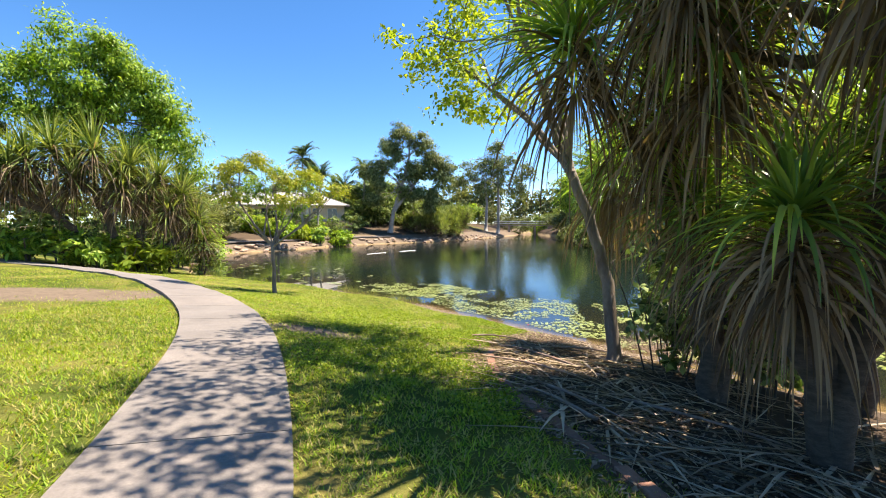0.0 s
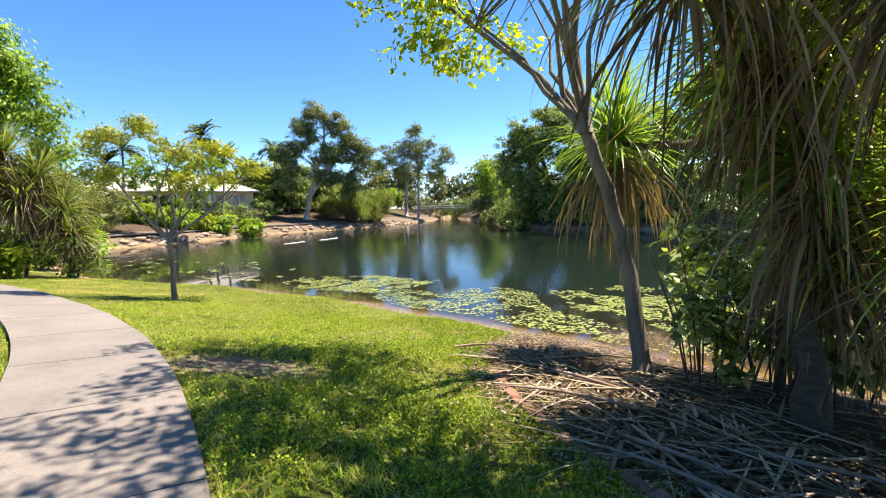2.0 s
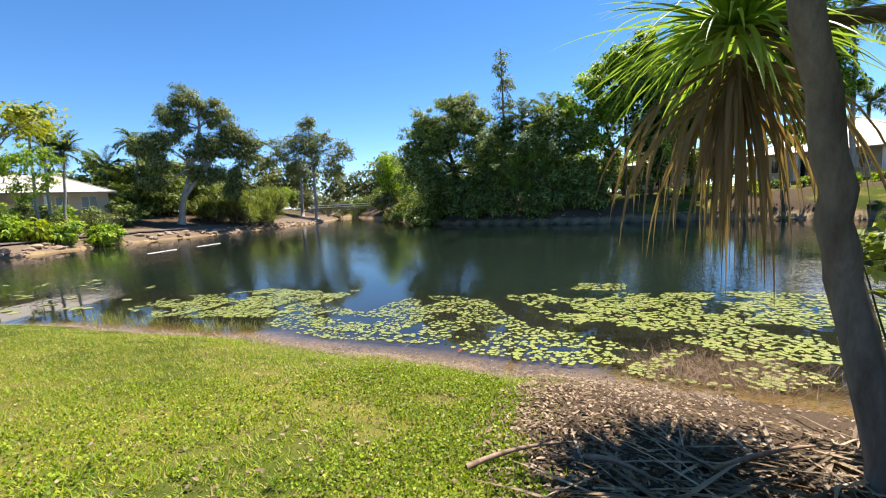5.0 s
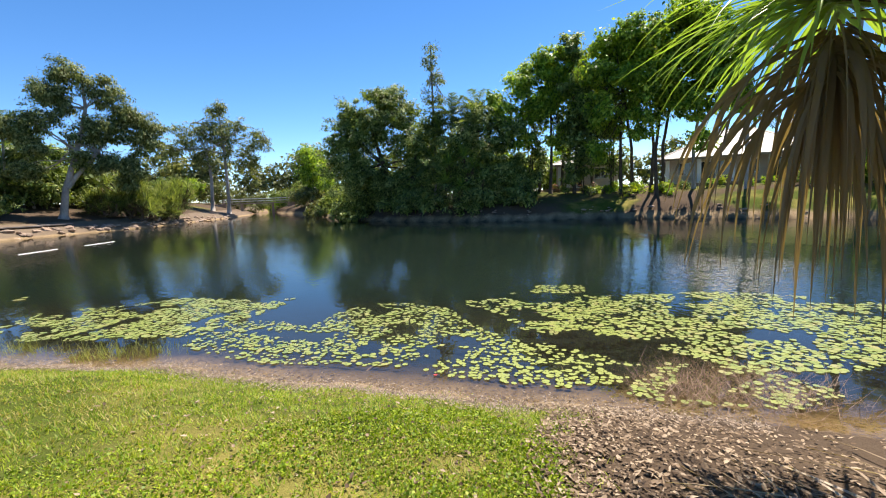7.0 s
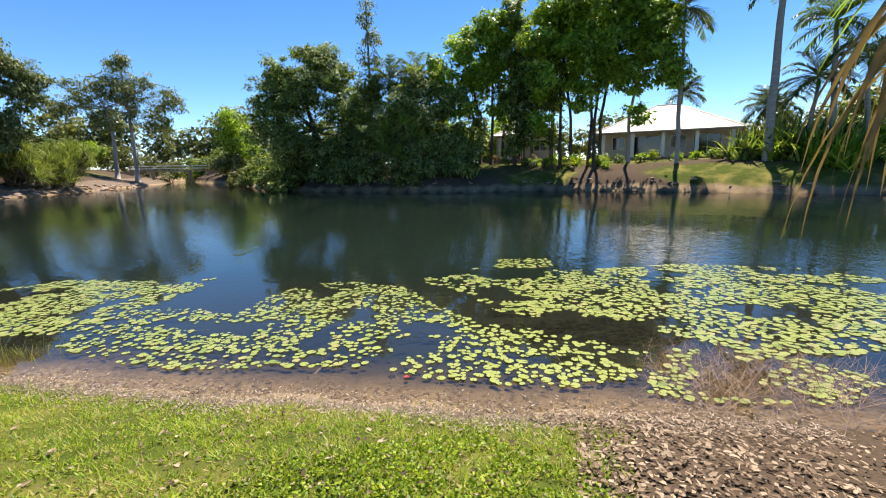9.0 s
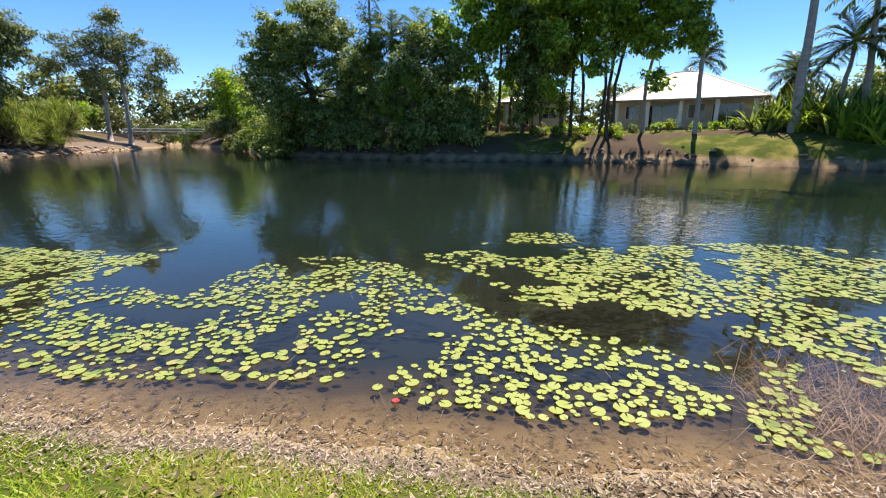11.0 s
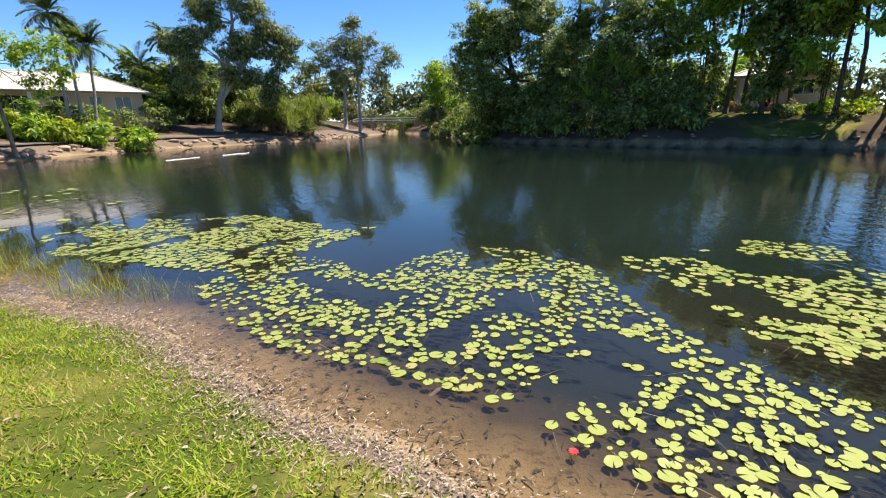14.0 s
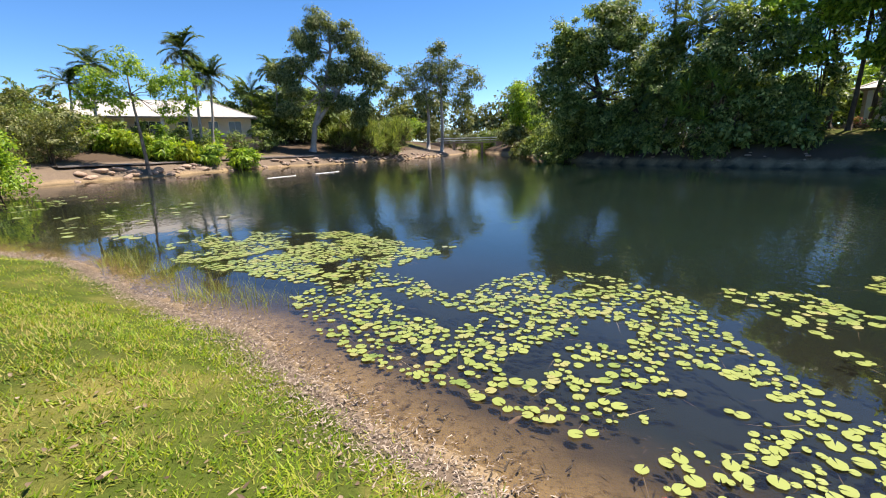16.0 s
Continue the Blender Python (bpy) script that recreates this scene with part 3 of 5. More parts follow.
def palm(label, base, top, r=0.13, fronds=16, length=2.6, leaf=0.55, seed=1, name="palm_tree", group="", wide=0.05, lift=(-35, 70), bark=None):
    rng = np.random.default_rng(seed)
    o, t = np.array(base, float), np.array(top, float)
    root = thing(name, label, "palm", base, group)
    part("trunk", less(tube(bent(o - [0, 0, 0.1], t, 10, 0, 0.03, rng), np.linspace(r * 1.3, r * 0.75, 10), 9), o), bark or M_PALMBARK, root)
    part("crownshaft", less(tube(bent(t, t + [0, 0, 0.9], 4), [r * 0.85, r * 0.95, r * 0.6, r * 0.3], 8), o), M_FRESH, root)
    for i in range(fronds):
        d = ring_dirs(1, *lift, rng)[0]
        pts, p, q = [], t + [0, 0, 0.7], d.copy()
        L = length * rng.uniform(0.8, 1.15)
        drop = rng.uniform(0.9, 1.9)
        for s in range(15):
            pts.append(p.copy())
            p = p + q * L / 14
            q = unit(q + np.array([0, 0, -1.0]) * drop * (0.3 + 1.4 * s / 14) / 14)
        pts = np.array(pts)
        dirs = unit(np.gradient(pts, axis=0))
        side = unit(np.cross(dirs, [0, 0, 1.0]) + 1e-4)
        rows = [tube(pts, np.linspace(0.025, 0.006, 15), 4)]
        s = np.linspace(0.12, 0.99, 26)
        for sign in (-1, 1):
            b = np.stack([np.interp(s, np.linspace(0, 1, 15), pts[:, k]) for k in range(3)], 1)
            a = np.stack([np.interp(s, np.linspace(0, 1, 15), (sign * side + 0.7 * dirs)[:, k]) for k in range(3)], 1)
            a = a + rng.normal(0, 0.12, a.shape) + [0, 0, 0.15]
            rows.append(straps(b, a, leaf * (0.45 + np.sin(np.pi * s) * 0.75), wide, rng.uniform(0.8, 2.2, 26), 3, 0.0))
        part("frond", less(joined(rows), o), M_PALM, root)
    return root


def strap_shrub(label, at, radius, tall, n=150, mat=None, width=0.09, seed=1, name="strap_leaf_shrub", group="", droop=(0.7, 1.8), category="shrub", stems=True):
    rng = np.random.default_rng(seed)
    a = rng.uniform(0, 2 * np.pi, n)
    q = np.sqrt(rng.uniform(0, 1, n)) * radius
    x, y = at[0] + np.cos(a) * q, at[1] + np.sin(a) * q
    b = np.stack([x, y, height(x, y) - 0.03], 1)
    d = ring_dirs(n, 35, 85, rng)
    root = thing(name, label, category, (at[0], at[1], ground_at(*at)), group)
    o = np.array(root.location)
    part("leaves", less(straps(b, d, tall * rng.uniform(0.6, 1.25, n), width * rng.uniform(0.7, 1.2, n), rng.uniform(*droop, n), 5), o), mat or M_FRESH, root)
    for i in range(max(3, n // 25) if stems else 0):
        part("stem", less(tube(bent(b[i], b[i] + d[i] * tall * 0.5, 4), [0.03, 0.025, 0.02, 0.012], 5), o), M_DARKBARK, root)
    return root


def bush(label, at, blobs, leaf, seed=1, length=0.16, width=0.08, each=24, per_area=1.6, clump=0.25, stems=4, name="shrub", group="", hang=0.2, stem=0.05, core=0.0):
    """A low shrub; blobs are given from the foot of the plant."""
    z = ground_at(*at)
    bl = [(at[0] + b[0], at[1] + b[1], z + b[2], *b[3:]) for b in blobs]
    top = max(b[2] for b in bl)
    rng = np.random.default_rng(seed + 99)
    tr = [[(at[0] + dx * 0.15, at[1] + dy * 0.15, z - 0.05, stem), (at[0] + dx * 0.25, at[1] + dy * 0.25, z + (top - z) * 0.5, stem * 0.8), (at[0] + dx * 0.4, at[1] + dy * 0.4, top, stem * 0.4)] for dx, dy in rng.normal(0, 1, (stems, 2))]
    return tree(name, label, tr, bl, M_DARKBARK, leaf, per_area * 0.7, clump, each, length * 1.12, width * 1.14, hang, 6, min(0.02, stem * 0.4), seed, group, "shrub", core, 5)


def stone_mesh(seed):
    rng = np.random.default_rng(seed)
    bm = bmesh.new()
    bmesh.ops.create_icosphere(bm, subdivisions=2, radius=0.5)
    k = rng.uniform(0.7, 1.1, 3)
    for v in bm.verts:
        n = 1 + 0.35 * noise.noise(v.co * 1.7 + Vector((seed * 3.1, 0, 0)))
        v.co = Vector((v.co.x * k[0] * n, v.co.y * k[1] * n, v.co.z * 0.62 * n))
    me = bpy.data.meshes.new("stone")
    bm.to_mesh(me)
    bm.free()
    me.materials.append(M_STONE)
    return me


def house(label, corner, along, back, length, depth, floor, eave, ridge, wall_mat, openings, columns, overhang=1.2):
    """A low house: corner is the front's first corner; openings are (start, width, sill, head) along the front."""
    u = Vector((*along, 0)).normalized()
    w = Vector((*back, 0)).normalized()
    m = Matrix((( u.x, w.x, 0, corner[0]), (u.y, w.y, 0, corner[1]), (0, 0, 1, floor), (0, 0, 0, 1)))
    root = thing("house", label, "house", (corner[0], corner[1], floor))
    root.matrix_world = m
    h = eave - floor
    f = overhang
    spans, x = [], 0.0
    for a, ww, s0, s1 in openings:
        spans += [((x, f, 0), (a, f + 0.2, h)), ((a, f, s1), (a + ww, f + 0.2, h))]
        if s0 > 0.05:
            spans.append(((a, f, 0), (a + ww, f + 0.2, s0)))
        x = a + ww
    spans.append(((x, f, 0), (length, f + 0.2, h)))
    for s in spans:
        part("wall_panel", boxes(s), wall_mat, root)
    part("side_wall", boxes(((-0.2, f, 0), (0, depth, h))), wall_mat, root)
    part("side_wall", boxes(((length, f, 0), (length + 0.2, depth, h))), wall_mat, root)
    part("back_wall", boxes(((-0.2, depth, 0), (length + 0.2, depth + 0.2, h))), wall_mat, root)
    part("plinth", boxes(((-1.0, -1.2, -1.6), (length + 1.0, depth + 0.5, -0.004))), M_STONE, root)
    for a, ww, s0, s1 in openings:
        fr = part("window" if s0 > 0.05 else "glass_door", boxes(((a, f + 0.05, s0), (a + 0.06, f + 0.15, s1)), ((a + ww - 0.06, f + 0.05, s0), (a + ww, f + 0.15, s1)),
                  ((a, f + 0.05, s0), (a + ww, f + 0.15, s0 + 0.06)), ((a, f + 0.05, s1 - 0.06), (a + ww, f + 0.15, s1)), ((a + ww / 2 - 0.03, f + 0.05, s0), (a + ww / 2 + 0.03, f + 0.15, s1))), M_WHITE, root)
        part("pane", boxes(((a + 0.05, f + 0.09, s0 + 0.05), (a + ww - 0.05, f + 0.11, s1 - 0.05))), M_DARKGLASS, fr)
    for cx in columns:
        part("column", boxes(((cx - 0.17, -0.1, 0), (cx + 0.17, 0.24, h)), bevel=0.02), M_WHITE, root)
    e = 0.7
    x0, x1, y0, y1, z0, z1 = -e, length + e, -e, depth + e, h, ridge - floor
    k = (y1 - y0) / 2
    bm = bmesh.new()
    vs = [bm.verts.new(p) for p in ((x0, y0, z0), (x1, y0, z0), (x1, y1, z0), (x0, y1, z0), (x0 + k * 0.95, (y0 + y1) / 2, z1), (x1 - k * 0.95, (y0 + y1) / 2, z1))]
    for q in ((0, 1, 5, 4), (1, 2, 5), (2, 3, 4, 5), (3, 0, 4), (3, 2, 1, 0)):
        bm.faces.new([vs[i] for i in q])
    roof = part("roof", bm, M_ROOF, root, "pale grey ribbed metal hip roof")
    part("gutter", boxes(((x0 - 0.06, y0 - 0.1, z0 - 0.16), (x1 + 0.06, y0 - 0.004, z0 + 0.03)), ((x0 - 0.1, y0, z0 - 0.16), (x0 - 0.004, y1, z0 + 0.03)), ((x1 + 0.004, y0, z0 - 0.16), (x1 + 0.1, y1, z0 + 0.03))), M_TIMBER, roof)
    rib = bmesh.new()
    for i in range(int((x1 - x0) / 0.8)):
        x = x0 + 0.4 + 0.8 * i
        t = min(1.0, (x - x0) / (k * 0.95), (x1 - x) / (k * 0.95))
        a, b = Vector((x, y0, z0 + 0.012)), Vector((x, y0 + k * t, z0 + (z1 - z0) * t + 0.012))
        s = bmesh.ops.create_cube(rib, size=1)
        d = b - a
        bmesh.ops.transform(rib, matrix=Matrix.Translation((a + b) / 2) @ d.to_track_quat("Y", "Z").to_matrix().to_4x4() @ Matrix.Diagonal((0.05, d.length, 0.035, 1)), verts=s["verts"])
    part("ribs", rib, M_ROOF, roof)
    for a, b in (((x0, y0, z0), (x0 + k * 0.95, (y0 + y1) / 2, z1)), ((x1, y0, z0), (x1 - k * 0.95, (y0 + y1) / 2, z1)), ((x0 + k * 0.95, (y0 + y1) / 2, z1), (x1 - k * 0.95, (y0 + y1) / 2, z1))):
        part("ridge_cap", tube([a, b], [0.09, 0.09], 6), M_ROOF, roof)
    return root


# ---- far bank, beyond the end of the pond ----
def mark(x, y, dz=0.0):
    return (x, y, ground_at(x, y) + dz)


gr = lambda x, y, r: (x, y, ground_at(x, y) - 0.1, r)
tree("gum_tree", "tall pale-trunked gum tree with hanging grey-green leaves", [[gr(-22.9, 75, .45), (-22.4, 75.2, 5, .36), (-20.8, 75.6, 10, .26), (-19.5, 76, 15, .2), (-19.5, 76, 19, .08)], [(-22.2, 75.2, 5.5, .3), (-18.8, 76.2, 10, .2), (-16, 77, 15, .08)]],
     [(-20.8, 75.5, 18.6, 2.2, 2, 2.2), (-17.4, 76.5, 17, 2.4, 2, 2.0), (-15.2, 77, 14.5, 2.4, 2, 2.4), (-14.2, 77.4, 11, 2.2, 2, 2.2), (-15.2, 77, 8, 1.8, 1.8, 2), (-24, 74.4, 13.2, 2.0, 2, 2), (-25, 74, 10.5, 2, 2, 1.6), (-19.5, 76, 12, 2.4, 2.4, 2.2), (-18, 76.5, 8.5, 2, 2, 1.5), (-21.8, 75.3, 15.5, 1.8, 1.8, 1.4), (-23.4, 74.8, 16.8, 2, 2, 1.8), (-25.6, 74, 7.6, 1.8, 1.8, 1.5), (-20.2, 75.6, 8.6, 1.8, 1.8, 1.4), (-17, 76.6, 12.6, 2.2, 2, 2), (-12.9, 77.6, 12.8, 1.4, 1.4, 1.5), (-26.6, 73.6, 12.2, 1.5, 1.5, 1.3), (-16.2, 76.8, 6.0, 1.4, 1.4, 1.3)],
     M_GUM, M_GUMLEAF, 1.35, 0.5, 30, 0.32, 0.12, 0.8, 22, 0.09, 3, core=0.3)
tree("gum_tree", "slim two-stemmed gum tree with an open crown", [[gr(-9.6, 110.5, .38), (-9.3, 110.5, 8, .3), (-9.8, 110, 14, .2), (-12, 110, 19, .06)], [gr(-6.6, 110.6, .38), (-6.4, 110.6, 9, .3), (-6.5, 110.6, 16, .18), (-6.8, 110.6, 23, .05)]],
     [(-7.4, 110.6, 22, 2.6, 2.4, 2.2), (-4.2, 110.7, 18, 3.6, 3, 3.0), (0, 110.8, 15.5, 3.2, 3, 2.6), (-8.8, 110.5, 17.5, 3.6, 3, 3.2), (-13, 110, 16, 3.6, 3, 2.8), (-16, 109.6, 13.5, 2.6, 2, 2.2), (-10.5, 110.4, 12, 3.2, 3, 2.6), (-3, 110.8, 12, 3.4, 3, 2.6), (-7, 110.5, 14.5, 3, 2.6, 2.4)],
     M_GUM, M_GUMLEAF, 0.5, 0.7, 30, 0.36, 0.15, 0.7, 26, 0.09, 4)
for i, (x, y, z, k) in enumerate([(-17.2, 80, 4.0, 4.6), (-15.6, 79.4, 2.2, 3.2), (-12.6, 86.5, 4.0, 3.6), (-19.8, 79, 2.6, 3.0), (-13.8, 83, 2.6, 2.8)]):
    g = ground_at(x, y)
    rng = np.random.default_rng(40 + i)
    heads = [(x + q[0] * k, y + q[1] * k, z + q[2] * k * 0.8, 1.25) for q in ring_dirs(54, -80, 88, rng) * rng.uniform(0.45, 0.9, (54, 1)) if z + q[2] * k * 0.8 > g + 0.5]
    pandanus("dense rounded clump of pandanus on the bank", (x, y, g), [(x, y, z - 0.2), (x + 1, y - 0.5, z - 0.8), (x - 1, y + 0.3, z - 0.8)], heads, 50 + i, 1.25, 0.10, 46, 4, 2, 0.16, 1.0, group="pandanus clumps by the inlet", leaf=M_CLUMP)
for i, (x, y, k, mat) in enumerate([(8.5, 108, 3.6, M_OLIVE), (9.5, 105, 4.0, M_OLIVE), (-2, 134, 4.4, M_OLIVE), (-13, 131, 5, M_OLIVE), (6, 136, 4.5, M_DARKLEAF), (12, 118, 5, M_DARKLEAF), (-22, 118, 5, M_DARKLEAF), (-8, 135, 4.6, M_OLIVE), (2, 140, 4.6, M_FRESH), (-17, 128, 5, M_FRESH)]):
    bush("rounded green shrub beyond the inlet", (x, y), [(0, 0, k * 0.5, k * 0.9, k * 0.8, k * 0.55), (k * 0.5, 0.3, k * 0.75, k * 0.55, k * 0.5, k * 0.4), (-k * 0.5, 0, k * 0.65, k * 0.5, k * 0.5, k * 0.4)], mat, 60 + i, 0.34, 0.15, 24, 0.7, 0.55)
bush("tall green tree-like shrub at the inlet", (9.8, 104), [(0, 0, 9, 3, 3, 4.5), (1.5, 0, 5, 3, 3, 3)], M_FRESH, 71, 0.4, 0.2, 24, 0.8, 0.6)

for i, (x, y, k) in enumerate([(7.9, 84, 1.9), (8.9, 80, 2.0), (9.6, 75, 2.4), (10.4, 70.5, 2.6), (11.6, 66, 2.8), (10.6, 62.6, 2.6), (12.2, 60.4, 2.6), (10.8, 64.6, 3.4), (13.4, 56.6, 2.2), (14.4, 53.4, 2.0), (16.2, 50.4, 1.9), (19.4, 46.2, 1.8), (22.6, 43.4, 1.7)]):
    bush("dense dark shrub spilling down to the waterline", (x, y), [(0, 0, k * .6, k, k, k * .75), (-k * .5, -k * .3, k * .25, k * .7, k * .6, k * .4), (k * .3, .2, k * 1.2, k * .7, k * .7, k * .6)], M_OLIVE if i in (0, 1) else M_DARKLEAF, 400 + i, 0.3, 0.13, 22, 0.9, 0.42, 4, group="shrubs along the shaded bank", hang=0.5, core=0.5)
for i, (x, y, k) in enumerate([(-34.5, 82, 4.4), (-31.5, 83.5, 4.2), (-28.5, 85, 4.6), (-25.2, 86, 4.4), (-22.4, 84, 3.2), (-29, 80.5, 3.4), (-25.6, 80, 3.0), (-36.5, 76, 3.2)]):
    bush("tall dark hedge shrub behind the gum tree", (x, y), [(0, 0, k * .6, k * .8, k * .7, k * .7), (k * .3, 0, k * 1.2, k * .6, k * .6, k * .6), (-k * .3, 0, k * 1.6, k * .45, k * .45, k * .4)], M_DARKLEAF, 420 + i, 0.36, 0.16, 22, 0.7, 0.5, 4, core=0.5)
# footbridge over the inlet
fb = thing("footbridge", "low timber footbridge with pale handrails over the inlet", "bridge", (-1, 125.5, 2.7))
part("deck", boxes(((-7.5, -0.9, -0.15), (7.5, 0.9, 0.1))), M_TIMBER, fb)
for sy in (-0.85, 0.85):
    for z in (0.55, 1.1):
        part("rail", boxes(((-7.6, sy - 0.06, z - 0.07), (7.6, sy + 0.06, z + 0.07))), M_WHITE, fb)
    for i in range(9):
        part("post", boxes(((-7.45 + 1.86 * i - 0.07, sy - 0.075, -0.1), (-7.45 + 1.86 * i + 0.07, sy + 0.075, 1.2))), M_TIMBER, fb)
for sx in (-3.5, 3.5):
    part("pier", boxes(((sx - 0.3, -0.7, -3.5), (sx + 0.3, 0.7, -0.154))), M_STONE, fb)
part("abutment", boxes(((-10.5, -1.3, -3), (-7.0, 1.3, 0.05))), M_STONE, fb)
part("abutment", boxes(((7.0, -1.3, -3), (10.5, 1.3, 0.05))), M_STONE, fb)

# far woods behind everything
rng = np.random.default_rng(77)
blobs = []
for a in np.arange(-75, 80, 4.0):
    for rr, hh, dep in ((150, 13, 6.5), (178, 19, 8)):
        if (rr > 160) != (-20 < a < 24):
            continue
        for s in (0, 1):
            t, d, k = radians(a + 2 * s) + rng.normal(0, 0.01), rr * rng.uniform(0.95, 1.06), hh * rng.uniform(0.6, 1.1)
            blobs.append((d * math.sin(t), d * math.cos(t), 3 + k * 0.5, dep * 0.8, dep * 0.5, k * 0.6))
(v, f), c = foliage(blobs, 0.13, 1.3, 14, 1.1, 0.66, 0.3, rng)
woods = part("woodland", (v, f), M_OLIVE)
tagged(woods, "distant belt of bushland trees", "woodland", kind="stuff")

# ---- left bank: house, palms, shrubs ----
house("low cream house with a pale hip roof behind shrubs", (-47.5, 57.8), (13.5, 9.0), (-9.0, 13.5), 22.0, 9.0, 3.8, 6.3, 8.6, M_WALL,
      [(1.5, 2.4, 0, 2.1), (5.5, 1.8, 0.9, 2.1), (9, 3.0, 0, 2.1), (13.6, 1.6, 0.9, 2.1), (17, 1.2, 0.9, 2.1), (19.4, 1.6, 0, 2.1)], (0.4, 4.2, 8, 12, 16), 1.4)
for i, (b, t, n) in enumerate([((-32.2, 61.4), (-32.0, 61.6, 12.4), 17), ((-31.4, 61.9), (-31.2, 62.2, 10.2), 14), ((-30.4, 62.5), (-29.8, 62.9, 9.6), 15), ((-40.5, 58), (-40.2, 58.2, 10.6), 16), ((-42, 56.6), (-41.6, 56.8, 8.6), 13), ((-45, 54), (-44.3, 54.2, 6.6), 14)]):
    palm("slender palm with arching fronds near the house", mark(*b), t, 0.14, n + 9, 2.7, 0.85, 80 + i, group="palms by the cream house", wide=0.13)
for i, (b, t) in enumerate([((-32.4, 77.4), (-32.4, 77.4, 9.5)), ((-29.5, 78.8), (-29, 79, 12.8)), ((-27, 79), (-27, 79.2, 9.5)), ((-31, 76), (-31, 76, 6.5)), ((-28.6, 76.5), (-28.6, 76.5, 5.5))]):
    palm("dark bushy palm among dense greenery", mark(*b), t, 0.14, 26, 3.0, 0.95, 90 + i, group="dark palms beside the gum", wide=0.14)
for i, (x, y, k) in enumerate([(-31, 74.5, 2.8), (-27.5, 77.5, 3.4), (-27, 83, 3.8), (-23.5, 86, 3.6), (-34, 79, 3.5)]):
    bush("dense dark green shrub beside the gum tree", (x, y), [(0, 0, k * 0.6, k, k * 0.8, k * 0.7), (k * 0.4, 0, k * 1.1, k * 0.7, k * 0.6, k * 0.6)], M_DARKLEAF, 100 + i, 0.32, 0.16, 24, 0.9, 0.45)
tree("young_tree", "young bright green tree leaning by the water path", [[gr(-28.2, 48.5, .16), (-28.6, 48.7, 4, .12), (-28.9, 48.8, 7, .08), (-29, 48.9, 9.6, .03)]],
     [(-30.5, 47.8, 8.2, 1.7, 1.5, 1.5), (-28.4, 48.9, 9.2, 1.8, 1.6, 1.4), (-26.8, 49.8, 7.6, 1.6, 1.4, 1.5), (-29.6, 48.4, 6.6, 1.5, 1.3, 1.2), (-26.4, 50, 5.6, 1.2, 1, 1.1), (-25.4, 50.4, 8.4, 1.5, 1.3, 1.3), (-24.9, 50.8, 6.6, 1.1, 1, 1), (-31.4, 47.2, 6.4, 1.2, 1, 1.0)], M_BARK, M_FRESH, 1.3, 0.32, 24, 0.22, 0.1, 0.4, 14, 0.035, 7)
for i, s in enumerate(np.linspace(0, 1, 24)):
    x, y = -36.2 + 14.6 * s, 46.2 + 11.4 * s + 1.2 * math.sin(7 * s)
    x, y = x - 3.4 - 0.8 * math.sin(i * 2.3), y + 1.9
    k = 0.95 + 0.15 * math.sin(i * 1.7)
    bush("leafy bright green ginger-like shrub along the bank path", (x, y), [(0, 0, k * 0.95, k * 1.25, k * 1.15, k * 0.85), (0.4, 0.2, k * 1.6, k * 0.7, k * 0.7, k * 0.5)], M_FRESH if i % 4 else M_LIME, 120 + i, 0.5, 0.13, 16, 2.2, 0.3, group="shrubs along the bank path", hang=0.5)
for i, (x, y, k) in enumerate([(-34.5, 42.2, 2.7), (-33.6, 45, 2.2), (-37, 40.5, 2.9), (-40, 44, 3.2), (-35.5, 47, 2.4)]):
    bush("rounded olive-green shrub on the bank", (x, y), [(0, 0, k * 0.75, k, k, k * 0.8), (k * 0.3, 0.2, k * 1.15, k * 0.6, k * 0.6, k * 0.5)], M_OLIVE, 140 + i, 0.16, 0.06, 28, 1.8, 0.28)
for i, (x, y, k, mt) in enumerate([(-36.5, 51, 2.6, M_OLIVE), (-39, 50, 2.8, M_DARKLEAF), (-42, 51, 3.2, M_OLIVE), (-35.5, 55.5, 1.7, M_DARKLEAF), (-44, 47, 3.4, M_DARKLEAF), (-38, 54.5, 2.0, M_DARKLEAF), (-33, 58, 1.5, M_FRESH), (-30.5, 61, 1.5, M_DARKLEAF), (-28.5, 65.5, 1.8, M_DARKLEAF), (-27.5, 69.5, 2.4, M_DARKLEAF), (-41, 54, 2.4, M_FRESH)]):
    bush("mixed garden shrub before the house", (x, y), [(0, 0, k * 0.6, k, k, k * 0.7), (-k * 0.3, 0.2, k * 1.05, k * 0.6, k * 0.6, k * 0.5)], mt, 150 + i, 0.22, 0.1, 24, 1.3, 0.32)
for i in range(10):
    x, y = -47.5 + 0.832 * 1.9 * i + 1.7, 57.8 + 0.555 * 1.9 * i - 2.4
    bush("dark leafy shrub under the house's eaves", (x, y), [(0, 0, .9, 1.2, 1.0, .9), (.3, .1, 1.7, .8, .8, .6)], M_DARKLEAF if i % 3 else M_FRESH, 440 + i, 0.26, 0.12, 20, 1.3, 0.32, 3, group="shrubs under the eaves", core=0.4)
stones = [stone_mesh(i) for i in range(6)]
rng = np.random.default_rng(5)
LB = np.array(LEFT[2:10])
seglen = np.r_[0, np.cumsum(np.linalg.norm(np.diff(LB, axis=0), axis=1))]
bank = thing("stone_edging", "rough brown stones along the waterline", "stone edging", (*LB[0], 0))
